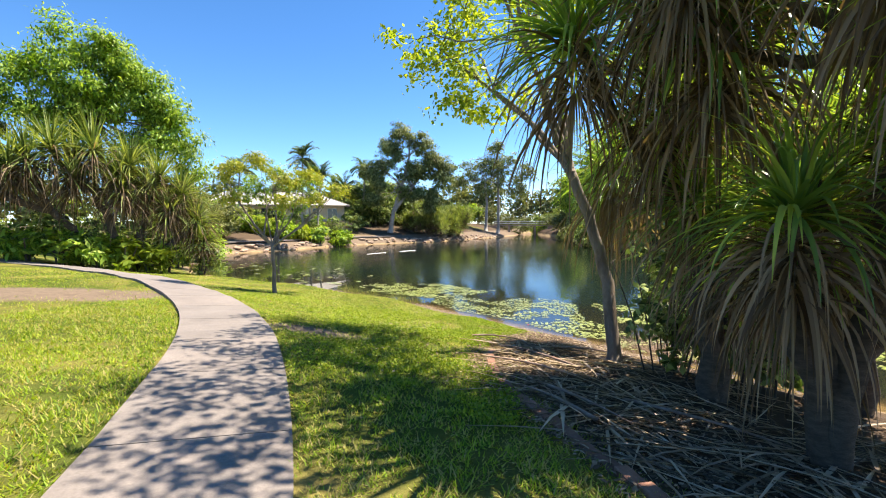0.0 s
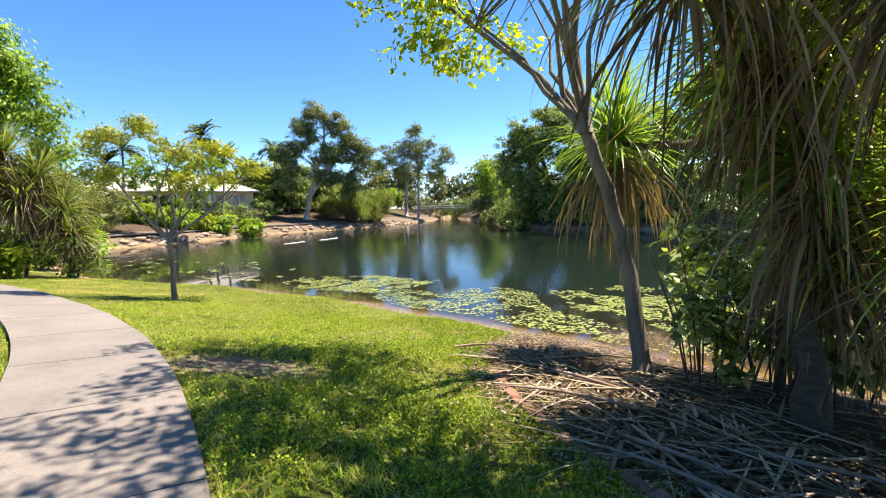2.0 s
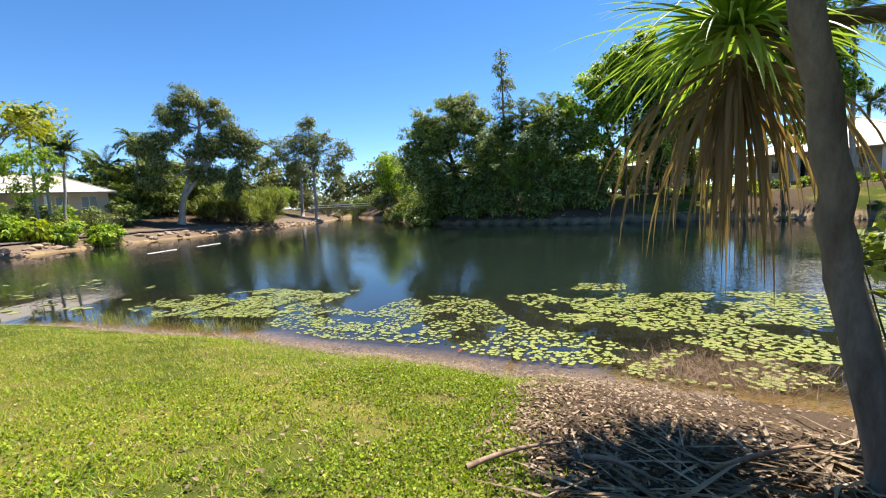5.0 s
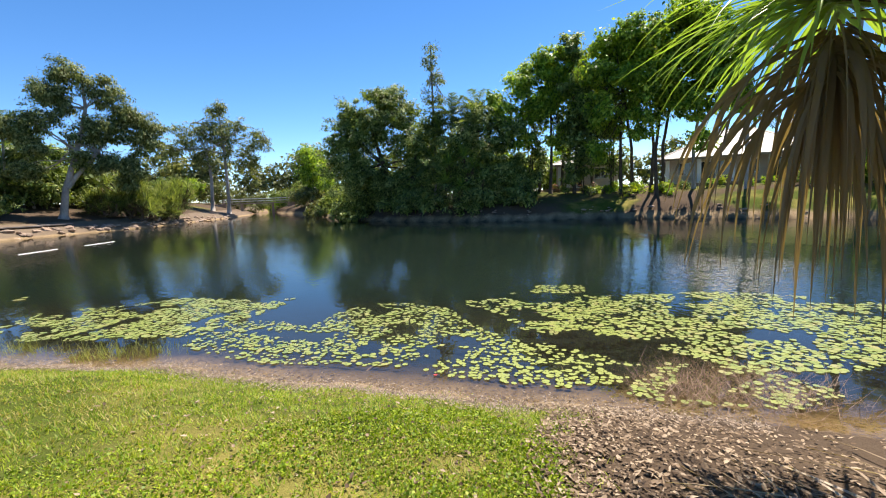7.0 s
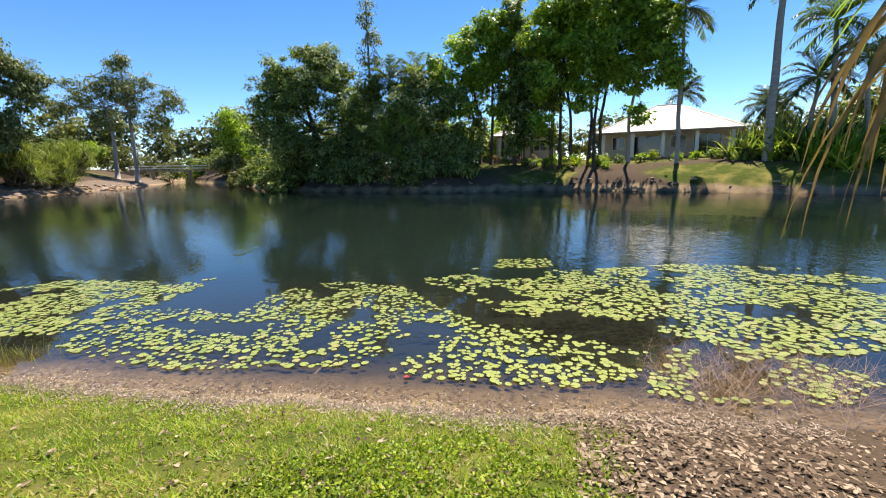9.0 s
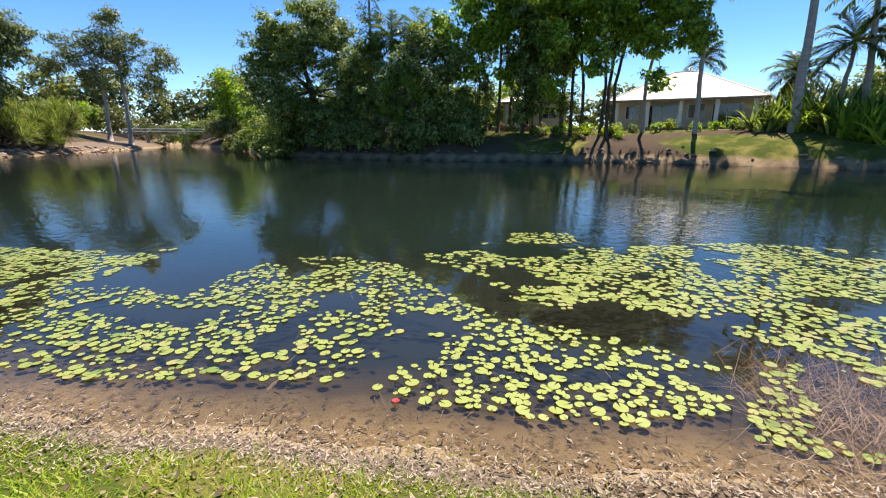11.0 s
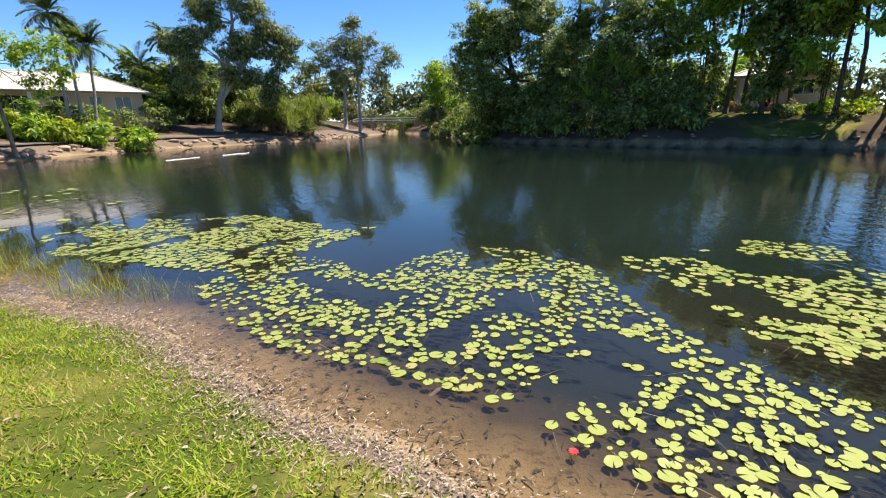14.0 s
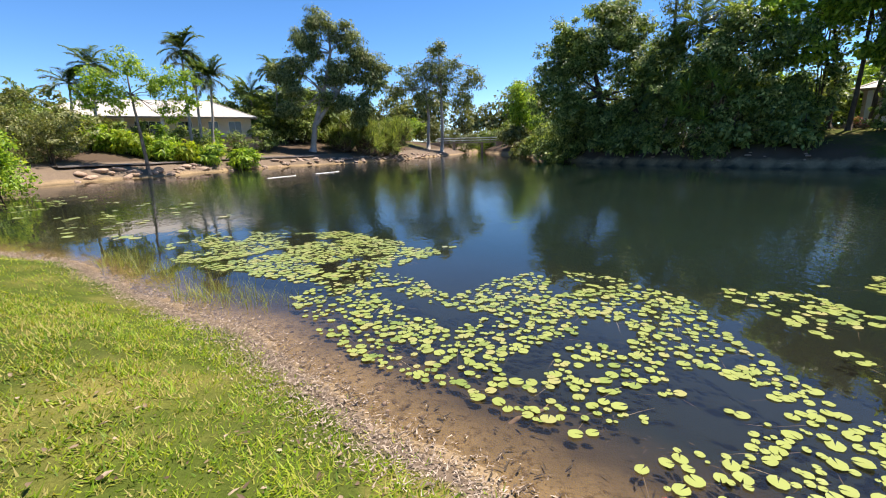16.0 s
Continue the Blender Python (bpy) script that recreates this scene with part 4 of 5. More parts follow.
for i in range(120):
    s = rng.uniform(0, seglen[-1])
    x, y = (np.interp(s, seglen, LB[:, k]) for k in (0, 1))
    off = rng.uniform(-0.1, 1.6)
    x -= off * 0.9
    y += off * 0.3
    ob = part("stone", stones[i % 6], None, bank)
    k = rng.uniform(0.35, 1.0)
    ob.matrix_basis = Matrix.Translation(Vector((x, y, ground_at(x, y) + 0.05 * k)) - bank.location) @ Euler((rng.normal(0, .2), rng.normal(0, .2), rng.uniform(0, 6))).to_matrix().to_4x4() @ Matrix.Diagonal((k * 1.4, k, k * 0.8, 1))
rows = []
for s in np.linspace(0, 1, 40):
    q = s * seglen[4]
    x, y = (np.interp(q, seglen, LB[:, k]) for k in (0, 1))
    for off in (2.2, 3.4):
        rows.append((x - off * 0.92, y + off * 0.35, max(ground_at(x - 2.2 * .92, y + 2.2 * .35), ground_at(x - 3.4 * .92, y + 3.4 * .35)) + 0.05))
v = np.array(rows)
f = [[2 * i, 2 * i + 1, 2 * i + 3, 2 * i + 2] for i in range(39)]
v = np.concatenate([v, v - [0, 0, 0.12]])
f += [[2 * i, 2 * i + 2, 80 + 2 * i + 2, 80 + 2 * i] for i in range(39)]
bp = part("bank_footpath", (v, np.array(f), False), M_CONCRETE)
tagged(bp, "narrow pinkish concrete footpath along the bank", "path", kind="structure")
for label, a, b in (("long white float pipe lying on the water", (-14.9, 42.8), (-13.9, 45.6)), ("white float pipe lying on the water", (-12.9, 47.4), (-11.8, 50.3))):
    t = thing("float_pipe", label, "float", (*a, 0), "floats on the pond")
    d = np.array([b[0] - a[0], b[1] - a[1], 0])
    part("pipe", tube([(0, 0, 0.0), d * 0.5 + [0, 0, 0.004], d], [0.026, 0.026, 0.026], 10), M_WHITE, t)
    for s in (0.02, 0.98):
        part("end_cap", tube([d * s - d * 0.02, d * s + d * 0.02], [0.032, 0.032], 10), M_WHITE, t)

# ---- right bank: dense trees, tall slim trees, palms, house ----
def big(label, base, blobs, leaf, seed, **kw):
    x, y = base
    z = ground_at(x, y)
    top = max(b[2] for b in blobs)
    c = blobs[0]
    return tree("dense_tree", label, [[(x, y, z - 0.1, .4), (x + (c[0] - x) * .3, y + (c[1] - y) * .3, z + (top - z) * .4, .28), (c[0], c[1], top * .8, .1)]], blobs, M_DARKBARK, leaf, seed=seed, **kw)


dense = dict(per_area=1.2, clump=0.42, each=46, length=0.22, width=0.10, hang=0.5, limbs=16, limb_r=0.07, core=0.55)
big("large dense dark green tree at the water's edge", (13.6, 58.6), [(11.6, 58.8, 10.5, 3.6, 3.2, 3.8), (8.6, 59.4, 8.0, 2.8, 2.8, 4.6), (14.8, 58, 12.4, 3.0, 2.8, 2.9), (16.4, 57.3, 8.5, 2.8, 2.8, 4), (11, 58.8, 4.6, 4, 2.8, 3), (14.8, 57.6, 4.2, 3.4, 2.8, 3.2), (9.6, 59, 12, 2, 2, 1.6), (13.2, 58.4, 14.2, 2.0, 2, 1.3)], M_DARKLEAF, 11, **dense)
big("dense dark tree overhanging the water", (18.8, 48.4), [(18.6, 47.8, 8.4, 2.6, 2.4, 2.6), (21.6, 46.2, 8.6, 2.4, 2.2, 2.4), (17, 48.6, 5.2, 2.8, 2.2, 2.8), (20.4, 46.8, 4.8, 3.2, 2.2, 3), (22.8, 45.4, 4.4, 2.2, 2, 3), (18.6, 47.2, 1.9, 3.4, 1.8, 1.8), (22, 45.4, 1.8, 2.2, 1.6, 1.7), (19.6, 47.3, 10.6, 1.6, 1.5, 1)], M_DARKLEAF, 12, **dense)
big("dense green tree behind the water's edge", (15.6, 55), [(15.6, 54.2, 4.5, 2.4, 2, 3.4), (16.2, 53.4, 7.8, 2.2, 2, 2.2), (15, 52.6, 2.2, 2.2, 1.6, 1.8), (16.8, 52.2, 10, 1.6, 1.6, 1.4)], M_DARKLEAF, 13, **dense)
tree("thin_dead_topped_tree", "thin sparse-leaved tree rising above the others", [[gr(17.6, 53.8, .2), (17.4, 53, 9, .14), (17.2, 52.6, 15.5, .08), (17.1, 52.4, 18.6, .03)]], [(17.2, 52.5, 17.4, .8, .8, 1.2), (17.7, 52.6, 14.8, 1.2, 1.1, 1.1), (16.6, 52.4, 16, 1.0, .9, .8), (17.3, 52.6, 13, 1.5, 1.3, 1.2)], M_BARK, M_GUMLEAF, 1.5, 0.3, 16, 0.25, 0.08, 0.6, 16, 0.03, 14)
for i, (b, t, n, L) in enumerate([((18.4, 51.6), (18.6, 51, 10.2), 20, 2.4), ((20.8, 50), (21, 49.8, 10.4), 14, 2.6), ((17.6, 51), (17.4, 50.8, 8), 18, 2.2), ((16, 50.4), (16.2, 49.8, 5.2), 16, 1.8)]):
    palm("palm growing through dense trees", mark(*b), t, 0.13, n + 4, L + .4, 0.85, 160 + i, group="palms in the thicket", wide=0.12)
pandanus("pandanus with pale tufted heads at the water's edge", mark(17.6, 48.2), [(17, 47.8, 3.6), (18.4, 47, 4.4)], [(16.6, 47.6, 5.6, 1), (17.8, 46.6, 6.2, 1), (18.6, 46.2, 5.2, 1), (16.2, 47.6, 3.8, 1), (17.4, 46.6, 3.4, .9), (19.4, 45.6, 4.2, .9)], 21, 1.5, 0.12, 80, 20, 4, 0.14, 1)

TALL = [((24.4, 45.4), (24, 45.6, 14.6), [(23.6, 45.6, 13, 1.5, 1.5, 2.2), (22, 46.6, 10.8, 1.4, 1.4, 1.8), (24.6, 45.2, 10, 1.3, 1.3, 1.6), (23.4, 45.8, 8, 1.2, 1.2, 1.2)]),
        ((26.2, 44), (26.4, 44, 15.6), [(26.2, 44, 14.4, 1.5, 1.5, 2.0), (27.2, 43.2, 12, 1.5, 1.5, 1.8), (25.6, 44.4, 11.4, 1.2, 1.2, 1.6)]),
        ((28.2, 41.6), (28.2, 41.4, 13.5), [(28.2, 41.4, 12, 1.5, 1.5, 2.2), (27.6, 41.8, 8.6, 1.4, 1.4, 1.8), (29.2, 40.8, 9.6, 1.3, 1.3, 1.8), (28.4, 41, 5.6, 1.2, 1.2, 1.6)]),
        ((29.2, 37.4), (28.4, 38, 15), [(27.4, 39, 12.4, 1.7, 1.7, 2.4), (28.4, 38, 15, 1.6, 1.6, 1.6), (27.6, 38.6, 9, 1.3, 1.3, 1.6), (27.2, 38.8, 6.0, 0.9, 0.9, 1)]),
        ((30.3, 36.2), (30, 36.4, 16.4), [(30, 36.4, 15.4, 2, 2, 1.8), (29.4, 36.8, 12, 1.8, 1.8, 2), (30.8, 35.6, 11, 1.6, 1.6, 2), (29.8, 36.2, 8, 1.3, 1.3, 1.6)]),
        ((30.9, 35.4), (32, 34.2, 16.6), [(32, 33.8, 15.6, 2.2, 2, 1.8), (33.2, 32.6, 13, 1.8, 1.8, 2), (31.8, 34, 11.6, 1.8, 1.8, 2)]),
        ((32.4, 33.5), (33, 32.6, 14), [(33.4, 32.2, 11.6, 1.8, 1.8, 2), (34, 31.4, 9.4, 1.3, 1.3, 1.5), (32.4, 33.2, 8.8, 1.2, 1.2, 1.4), (32.8, 33, 6.4, 0.8, .8, .9)])]
TALL += [((28.3, 43.4), (28.2, 43.4, 17), [(28.2, 43.4, 15, 1.6, 1.5, 2.4), (28.4, 43.2, 11.4, 1.7, 1.6, 2.2), (28.0, 43.4, 7.8, 1.7, 1.6, 2.2), (28.3, 43.4, 4.6, 1.2, 1.2, 1.3)]),
         ((30.6, 39.6), (30.6, 39.4, 16.5), [(30.6, 39.4, 14.6, 2.2, 2, 2), (29.6, 40, 11.6, 1.7, 1.6, 1.8), (31.6, 38.6, 11.2, 1.7, 1.6, 1.8), (30.4, 39.6, 8.6, 1.2, 1.2, 1.4)]),
         ((31.8, 36.6), (32.2, 35.8, 17), [(31.4, 36.6, 13.6, 2.1, 2, 2.2), (33.4, 34.4, 15.6, 2.4, 2.2, 1.7), (32.4, 35.6, 10.6, 1.6, 1.6, 1.6), (35, 32.8, 14, 1.6, 1.6, 1.4)]),
         ((26.6, 45), (26.8, 44.8, 16), [(26.8, 44.8, 14.4, 1.8, 1.7, 2), (26.2, 45.2, 11, 1.6, 1.5, 1.8), (27.2, 44.6, 8.2, 1.3, 1.3, 1.5)])]
for i, (b, t, bl) in enumerate(TALL):
    bl = [(x, y, z, rx * 1.1, ry * 1.1, rz * 1.05) for x, y, z, rx, ry, rz in bl]
    b = (b[0] + 2.6, b[1] + 2.0) if i < 7 else b
    z = ground_at(*b)
    tree("slim_tree", "tall slim tree with glossy green foliage and bare lower trunk", [[(*b, z - .1, .17), (b[0] + .25 * math.sin(i * 2), b[1], z + 4, .13), ((b[0] + t[0]) / 2, (b[1] + t[1]) / 2, (z + t[2]) * .6, .1), (*t[:2], t[2] - .6, .04)]], bl, M_GUM if i == 6 else M_DARKBARK,
         M_DARKLEAF if i in (2, 7) else M_FRESH, 1.25, 0.38, 32, 0.32, 0.15, 0.5, 16, 0.045, 170 + i, "tall slim trees before the house")
house("long low cream house with veranda columns and pale roof", (36.5, 39.8), (6.7, -10.6), (10.6, 6.7), 11.4, 10.0, 2.75, 5.15, 8.0, M_WALL,
      [(0.8, 1.2, 0.8, 2.1), (2.8, 2.6, 0, 2.1), (6.2, 1.4, 0.8, 2.1), (8.2, 2.4, 0, 2.1)], (0.2, 2.9, 5.6, 8.4, 11.2), 2.2)
house("small side wing of the house with a porch", (29.4, 47.6), (5, -4.6), (4.6, 5), 6.0, 6.0, 2.8, 5.3, 6.8, M_WALL, [(1.5, 1.0, 0, 2.1), (3.8, 1.4, 0.9, 2.1)], (0.3, 1.2), 1.4)
for i, (b, t, r, n, L) in enumerate([((35.7, 31.3), (35.6, 31.4, 13.6), .15, 16, 3.0), ((38.3, 25.7), (38.5, 25.9, 15), .26, 18, 3.2), ((41.9, 23), (41.7, 23.6, 11.4), .2, 18, 3.0), ((41.4, 24.6), (41.5, 24.2, 7.6), .16, 18, 2.6), ((42.6, 27.4), (42.4, 27.6, 6.0), .16, 20, 2.4), ((45, 22), (45, 22.4, 9), .18, 18, 2.8), ((50, 40), (50, 40, 9.2), .2, 16, 2.6)]):
    palm("tall grey-trunked palm on the lawn by the water", mark(*b), t, r, n + 6, L, 0.95, 180 + i, group="palms on the far lawn", wide=0.12)
for i, (x, y, k) in enumerate([(38.8, 27.6, 2.3), (39.2, 25.4, 2.4), (39.2, 23.4, 3.0), (38.6, 22.4, 2.4), (40.5, 22, 3.2), (38.4, 20.8, 2.4), (40, 26, 3.4)]):
    strap_shrub("broad-leaved bright green heliconia clump", (x, y), 1.1, k, 110, M_FRESH if i % 2 else M_DARKLEAF, 0.32, 190 + i, "heliconia_clump", "heliconias by the palms", (0.6, 1.6))
rng = np.random.default_rng(8)
for i in range(26):
    s = rng.uniform(0, 1)
    x, y = 27 + 12.5 * s + rng.normal(0, .5), 43.8 - 14.2 * s + rng.normal(0, .6)
    k = rng.uniform(0.45, 0.85)
    bush("small garden shrub before the veranda", (x, y), [(0, 0, k * .6, k, k, k * .6), (k * .4, .1, k * .9, k * .5, k * .5, k * .4)], (M_LIME, M_FRESH, M_DARKLEAF, M_FRESH)[i % 4], 200 + i, 0.16, 0.08, 18, 2.0, 0.2, 2, group="garden shrubs before the veranda")
for i, (x, y) in enumerate([(28, 45.6), (30, 43.6)]):
    bush("low shrub with pink blossom", (x, y), [(0, 0, .5, .9, .7, .4)], M_BLOSSOM, 230 + i, 0.12, 0.09, 18, 2.0, 0.2, 2)
for i, (x, y, k) in enumerate([(24, 50, 3.5), (27.5, 49.5, 3), (22, 54, 5), (34, 52, 4), (44, 17, 3), (46, 12, 3.5), (41, 19, 2.2), (50, 24, 4)]):
    bush("leafy garden shrub behind the waterside trees", (x, y), [(0, 0, k * .6, k, k, k * .7), (k * .3, .2, k, k * .6, k * .6, k * .5)], (M_FRESH, M_DARKLEAF, M_GUMLEAF)[i % 3], 240 + i, 0.34, 0.16, 18, 0.8, 0.45)
for i, (x, y, bl) in enumerate([(25.6, 46.4, [(0, 0, 3.2, 1.8, 1.6, 1.6), (.4, .2, 5.6, 1.5, 1.4, 1.5), (0, 0, 8, 1.3, 1.3, 1.4)]), (28.9, 42.8, [(0, 0, 3.4, 1.5, 1.4, 1.7), (0, .2, 6.4, 1.5, 1.4, 1.8), (.3, 0, 9.4, 1.4, 1.4, 1.5)]), (30.6, 40.6, [(0, 0, 3.0, 1.3, 1.2, 1.4), (0, .2, 5.6, 1.2, 1.2, 1.4), (.3, 0, 8.2, 1.2, 1.2, 1.4)])]):
    bush("tall dark leafy shrub between the slim trunks", (x, y), bl, M_DARKLEAF, 250 + i, 0.28, 0.13, 26, 1.1, 0.36)
RB = np.array(RIGHT[5:12])
seglen2 = np.r_[0, np.cumsum(np.linalg.norm(np.diff(RB, axis=0), axis=1))]
rng = np.random.default_rng(6)
bank2 = thing("stone_edging", "scattered stones along the shaded waterline", "stone edging", (*RB[0], 0))
for i in range(60):
    s = rng.uniform(0, seglen2[-1])
    x, y = (np.interp(s, seglen2, RB[:, k]) for k in (0, 1))
    ob = part("stone", stones[i % 6], None, bank2)
    k = rng.uniform(0.15, 0.42)
    x, y = x + rng.uniform(-.1, .6), y + rng.uniform(-.1, .5)
    ob.matrix_basis = Matrix.Translation(Vector((x, y, ground_at(x, y) + 0.05 * k)) - bank2.location) @ Euler((0, 0, rng.uniform(0, 6))).to_matrix().to_4x4() @ Matrix.Diagonal((k * 1.4, k, k * 0.7, 1))

# ---- the near lawn's left: path, pandanus group, sapling ----
CENTRE = np.array([(3.2, -7), (2.0, -3.5), (1.1, -1), (0.25, 1.0), (-0.65, 2.7), (-1.35, 3.75), (-2.15, 5.0), (-2.95, 6.05), (-4.1, 7.4), (-5.9, 9.0), (-8.9, 11.2), (-12.3, 13.0), (-16.4, 14.4), (-22, 15.2), (-32, 15.6)])


def smooth_line(p, n):
    t = np.r_[0, np.cumsum(np.linalg.norm(np.diff(p, axis=0), axis=1))]
    s = np.linspace(0, t[-1], n)
    q = np.stack([np.interp(s, t, p[:, k]) for k in (0, 1)], 1)
    for _ in range(60):
        q[1:-1] = 0.5 * q[1:-1] + 0.25 * (q[:-2] + q[2:])
    return q


LINE = smooth_line(CENTRE, 240)
TAN = unit(np.gradient(LINE, axis=0))
NRM = np.stack([-TAN[:, 1], TAN[:, 0]], 1)
HALF = 0.6
path = thing("path", "curving grey concrete footpath through the lawn", "path", (0, 0, 0), kind="structure")
edge_l, edge_r = LINE + NRM * HALF, LINE - NRM * HALF
zl, zr = height(edge_l[:, 0], edge_l[:, 1]) + 0.012, height(edge_r[:, 0], edge_r[:, 1]) + 0.012
zc = height(LINE[:, 0], LINE[:, 1]) + 0.025
lift = np.maximum(0, zc - (zl + zr) / 2)
zl, zr = zl + lift, zr + lift
step = np.linalg.norm(np.diff(LINE, axis=0), axis=1).mean()
per = int(round(1.6 / step))
for a in range(0, len(LINE) - 1, per):
    b = min(a + per, len(LINE) - 1)
    i = np.arange(a, b + 1)
    L, R = np.c_[edge_l[i], zl[i]], np.c_[edge_r[i], zr[i]]
    if b < len(LINE) - 1:
        L[-1] += (L[-2] - L[-1]) * 0.012 / step
        R[-1] += (R[-2] - R[-1]) * 0.012 / step
    n = len(i)
    v = np.concatenate([L, R, L - [0, 0, 0.14], R - [0, 0, 0.14]])
    k = np.arange(n - 1)
    f = [np.stack(q, 1) for q in ((k, n + k, n + k + 1, k + 1), (k, k + 1, 2 * n + k + 1, 2 * n + k), (n + k, 3 * n + k, 3 * n + k + 1, n + k + 1))]
    f += [np.array([[0, 2 * n, 3 * n, n]]), np.array([[n - 1, 2 * n - 1, 4 * n - 1, 3 * n - 1]])]
    part("slab", (v, np.concatenate(f), False), M_CONCRETE, path)


def from_path(x, y):
    return to_segments(np.stack([x, y], 1), LINE[:-1:4], LINE[4::4] if len(LINE[4::4]) == len(LINE[:-1:4]) else np.r_[LINE[4::4], LINE[-1:]]).min(1)


pandanus("group of bushy pandanus with dry skirts beyond the path", mark(-17.2, 18), [(-19, 16, 3.6), (-17.8, 17, 4.4), (-16.4, 18.4, 4.0), (-15.2, 19.4, 2.6)],
         [(-19.6, 14.9, 5.4, 1.2), (-18.6, 15.8, 6.2, 1.3), (-17.6, 16.8, 6.3, 1.3), (-16.8, 17.8, 5.7, 1.2), (-16, 18.6, 5.2, 1.2), (-15.3, 19.2, 4.5, 1.1), (-14.9, 19.6, 3.2, 1.1), (-15.6, 18.6, 3.6, 1), (-18, 16.2, 5.0, 1.2), (-20.6, 14.2, 4.8, 1.2), (-16.8, 17.4, 4.4, 1.1), (-14.6, 19.6, 2.2, .9), (-21.6, 13.6, 5.4, 1.2), (-19.1, 15.2, 5.7, 1.2), (-18.2, 16.4, 5.7, 1.2), (-17, 17.4, 5.2, 1.1), (-16.3, 18.2, 4.7, 1.1), (-15.7, 18.9, 4.0, 1.0)],
         31, 1.45, 0.07, 130, 120, 5, 0.17, 1.6, 0.75, leaf=M_CLUMP)
tree("feathery_tree", "tall feathery bright green tree behind the pandanus", [[gr(-22.6, 22, .26), (-22.8, 22, 5, .2), (-23, 21.6, 9, .13), (-23.2, 21.2, 13, .05)]],
     [(-23.4, 21, 13, 1.7, 1.7, 1.5), (-24.2, 20, 11.4, 1.8, 1.8, 1.8), (-22, 22.4, 12.4, 1.8, 1.8, 1.4), (-22.4, 22, 10, 2.2, 2.2, 2), (-20.8, 23.6, 10.2, 1.8, 1.8, 1.8), (-20, 24.4, 8.2, 1.6, 1.6, 1.6), (-21.6, 23, 7.4, 2, 2, 1.6), (-24, 20.4, 8.4, 2, 2, 1.6), (-19.6, 24.8, 6.4, 1.2, 1.2, 1.2), (-21.8, 22.8, 11.2, 1.8, 1.8, 1.5), (-23.4, 21.2, 9.8, 1.8, 1.8, 1.6), (-25.4, 19, 9.8, 1.5, 1.5, 1.5), (-20.4, 24, 9.2, 1.5, 1.5, 1.4)], M_BARK, M_FRESH, 1.9, 0.42, 30, 0.22, 0.075, 0.7, 26, 0.05, 32, core=0.12)
big("dark leafy tree beyond the pandanus group", (-27.5, 17.5), [(-27.5, 17.5, 8.0, 2.4, 2.4, 2.4), (-28.4, 16, 6, 2, 2, 2), (-26.4, 18.4, 6, 2, 2, 2)], M_DARKLEAF, 33, **dense)
for i, (x, y, k) in enumerate([(-19.6, 15.4, 1.0), (-18.5, 15.9, 1.1), (-17.6, 16.6, 1.05), (-16.8, 17.3, 1.1), (-15.9, 18, .9), (-20.8, 15.2, 1.1)]):
    bush("low bright green broad-leaved shrub beside the path", (x, y), [(0, 0, .6 * k, .95 * k, .85 * k, .55 * k), (.3, .1, k, .5 * k, .5 * k, .35 * k)], M_LIME if i in (3, 4) else M_FRESH, 260 + i, 0.34, 0.1, 16, 3.4, 0.2, group="shrubs beside the path")
# Dark shrubs, enlarged to stand in for the dense shadow behind the pandanus.
for i, (x, y, k) in enumerate([(-20, 17.5, 2.1), (-18.4, 18.6, 2.0), (-17, 19.8, 1.8), (-15.2, 20, 1.1), (-22.5, 16.5, 1.6), (-24.5, 15.8, 1.8)]):
    bush("dark leafy shrub standing in for shadow under the pandanus", (x, y), [(0, 0, k * .7, k, k, k * .8)], M_DARKLEAF, 270 + i, 0.16, 0.08, 24, 2.0, 0.25)
for i, (x, y, k) in enumerate([(-26, 33.4, 2.2), (-28.5, 32, 2.6), (-31.5, 38, 2.0), (-24, 28.6, 1.8), (-21.6, 25.8, 1.6), (-30, 30, 3.2)]):
    bush("green shrub along the pond's edge", (x, y), [(0, 0, k * .6, k, k, k * .7), (k * .3, .2, k, k * .6, k * .6, k * .5)], (M_FRESH, M_OLIVE, M_FRESH, M_LIME)[i % 4], 280 + i, 0.2, 0.08, 26, 1.5, 0.3)

tree("sapling", "small forked sapling with feathery yellow-green leaves on the lawn", [[gr(-6.4, 12.7, .07), (-6.38, 12.68, 1.5, .055), (-6.42, 12.7, 2.25, .05)], [(-6.42, 12.7, 2.25, .045), (-6.8, 12.4, 2.9, .035), (-7.3, 12.1, 3.9, .02), (-7.5, 12, 4.7, .01)], [(-6.42, 12.7, 2.25, .04), (-5.8, 13.05, 2.75, .032), (-5.1, 13.5, 3.6, .02), (-4.8, 13.7, 4.1, .01)], [(-6.6, 12.55, 2.6, .03), (-6.5, 12.6, 3.4, .022), (-6.2, 12.8, 4.3, .01)]],
     [(-7.3, 12.1, 4.5, .65, .6, .45), (-6.5, 12.5, 4.75, .6, .6, .3), (-7.4, 12.0, 3.8, .55, .5, .25), (-6.0, 12.9, 4.3, .7, .6, .35), (-5.3, 13.3, 4.35, .65, .5, .3), (-4.8, 13.7, 3.9, .6, .5, .3), (-6.2, 12.8, 3.6, .7, .5, .22), (-5.4, 13.2, 3.7, .5, .5, .22)],
     M_BARK, M_SAP, 5.0, 0.15, 40, 0.085, 0.035, 0.1, 22, 0.012, 34)

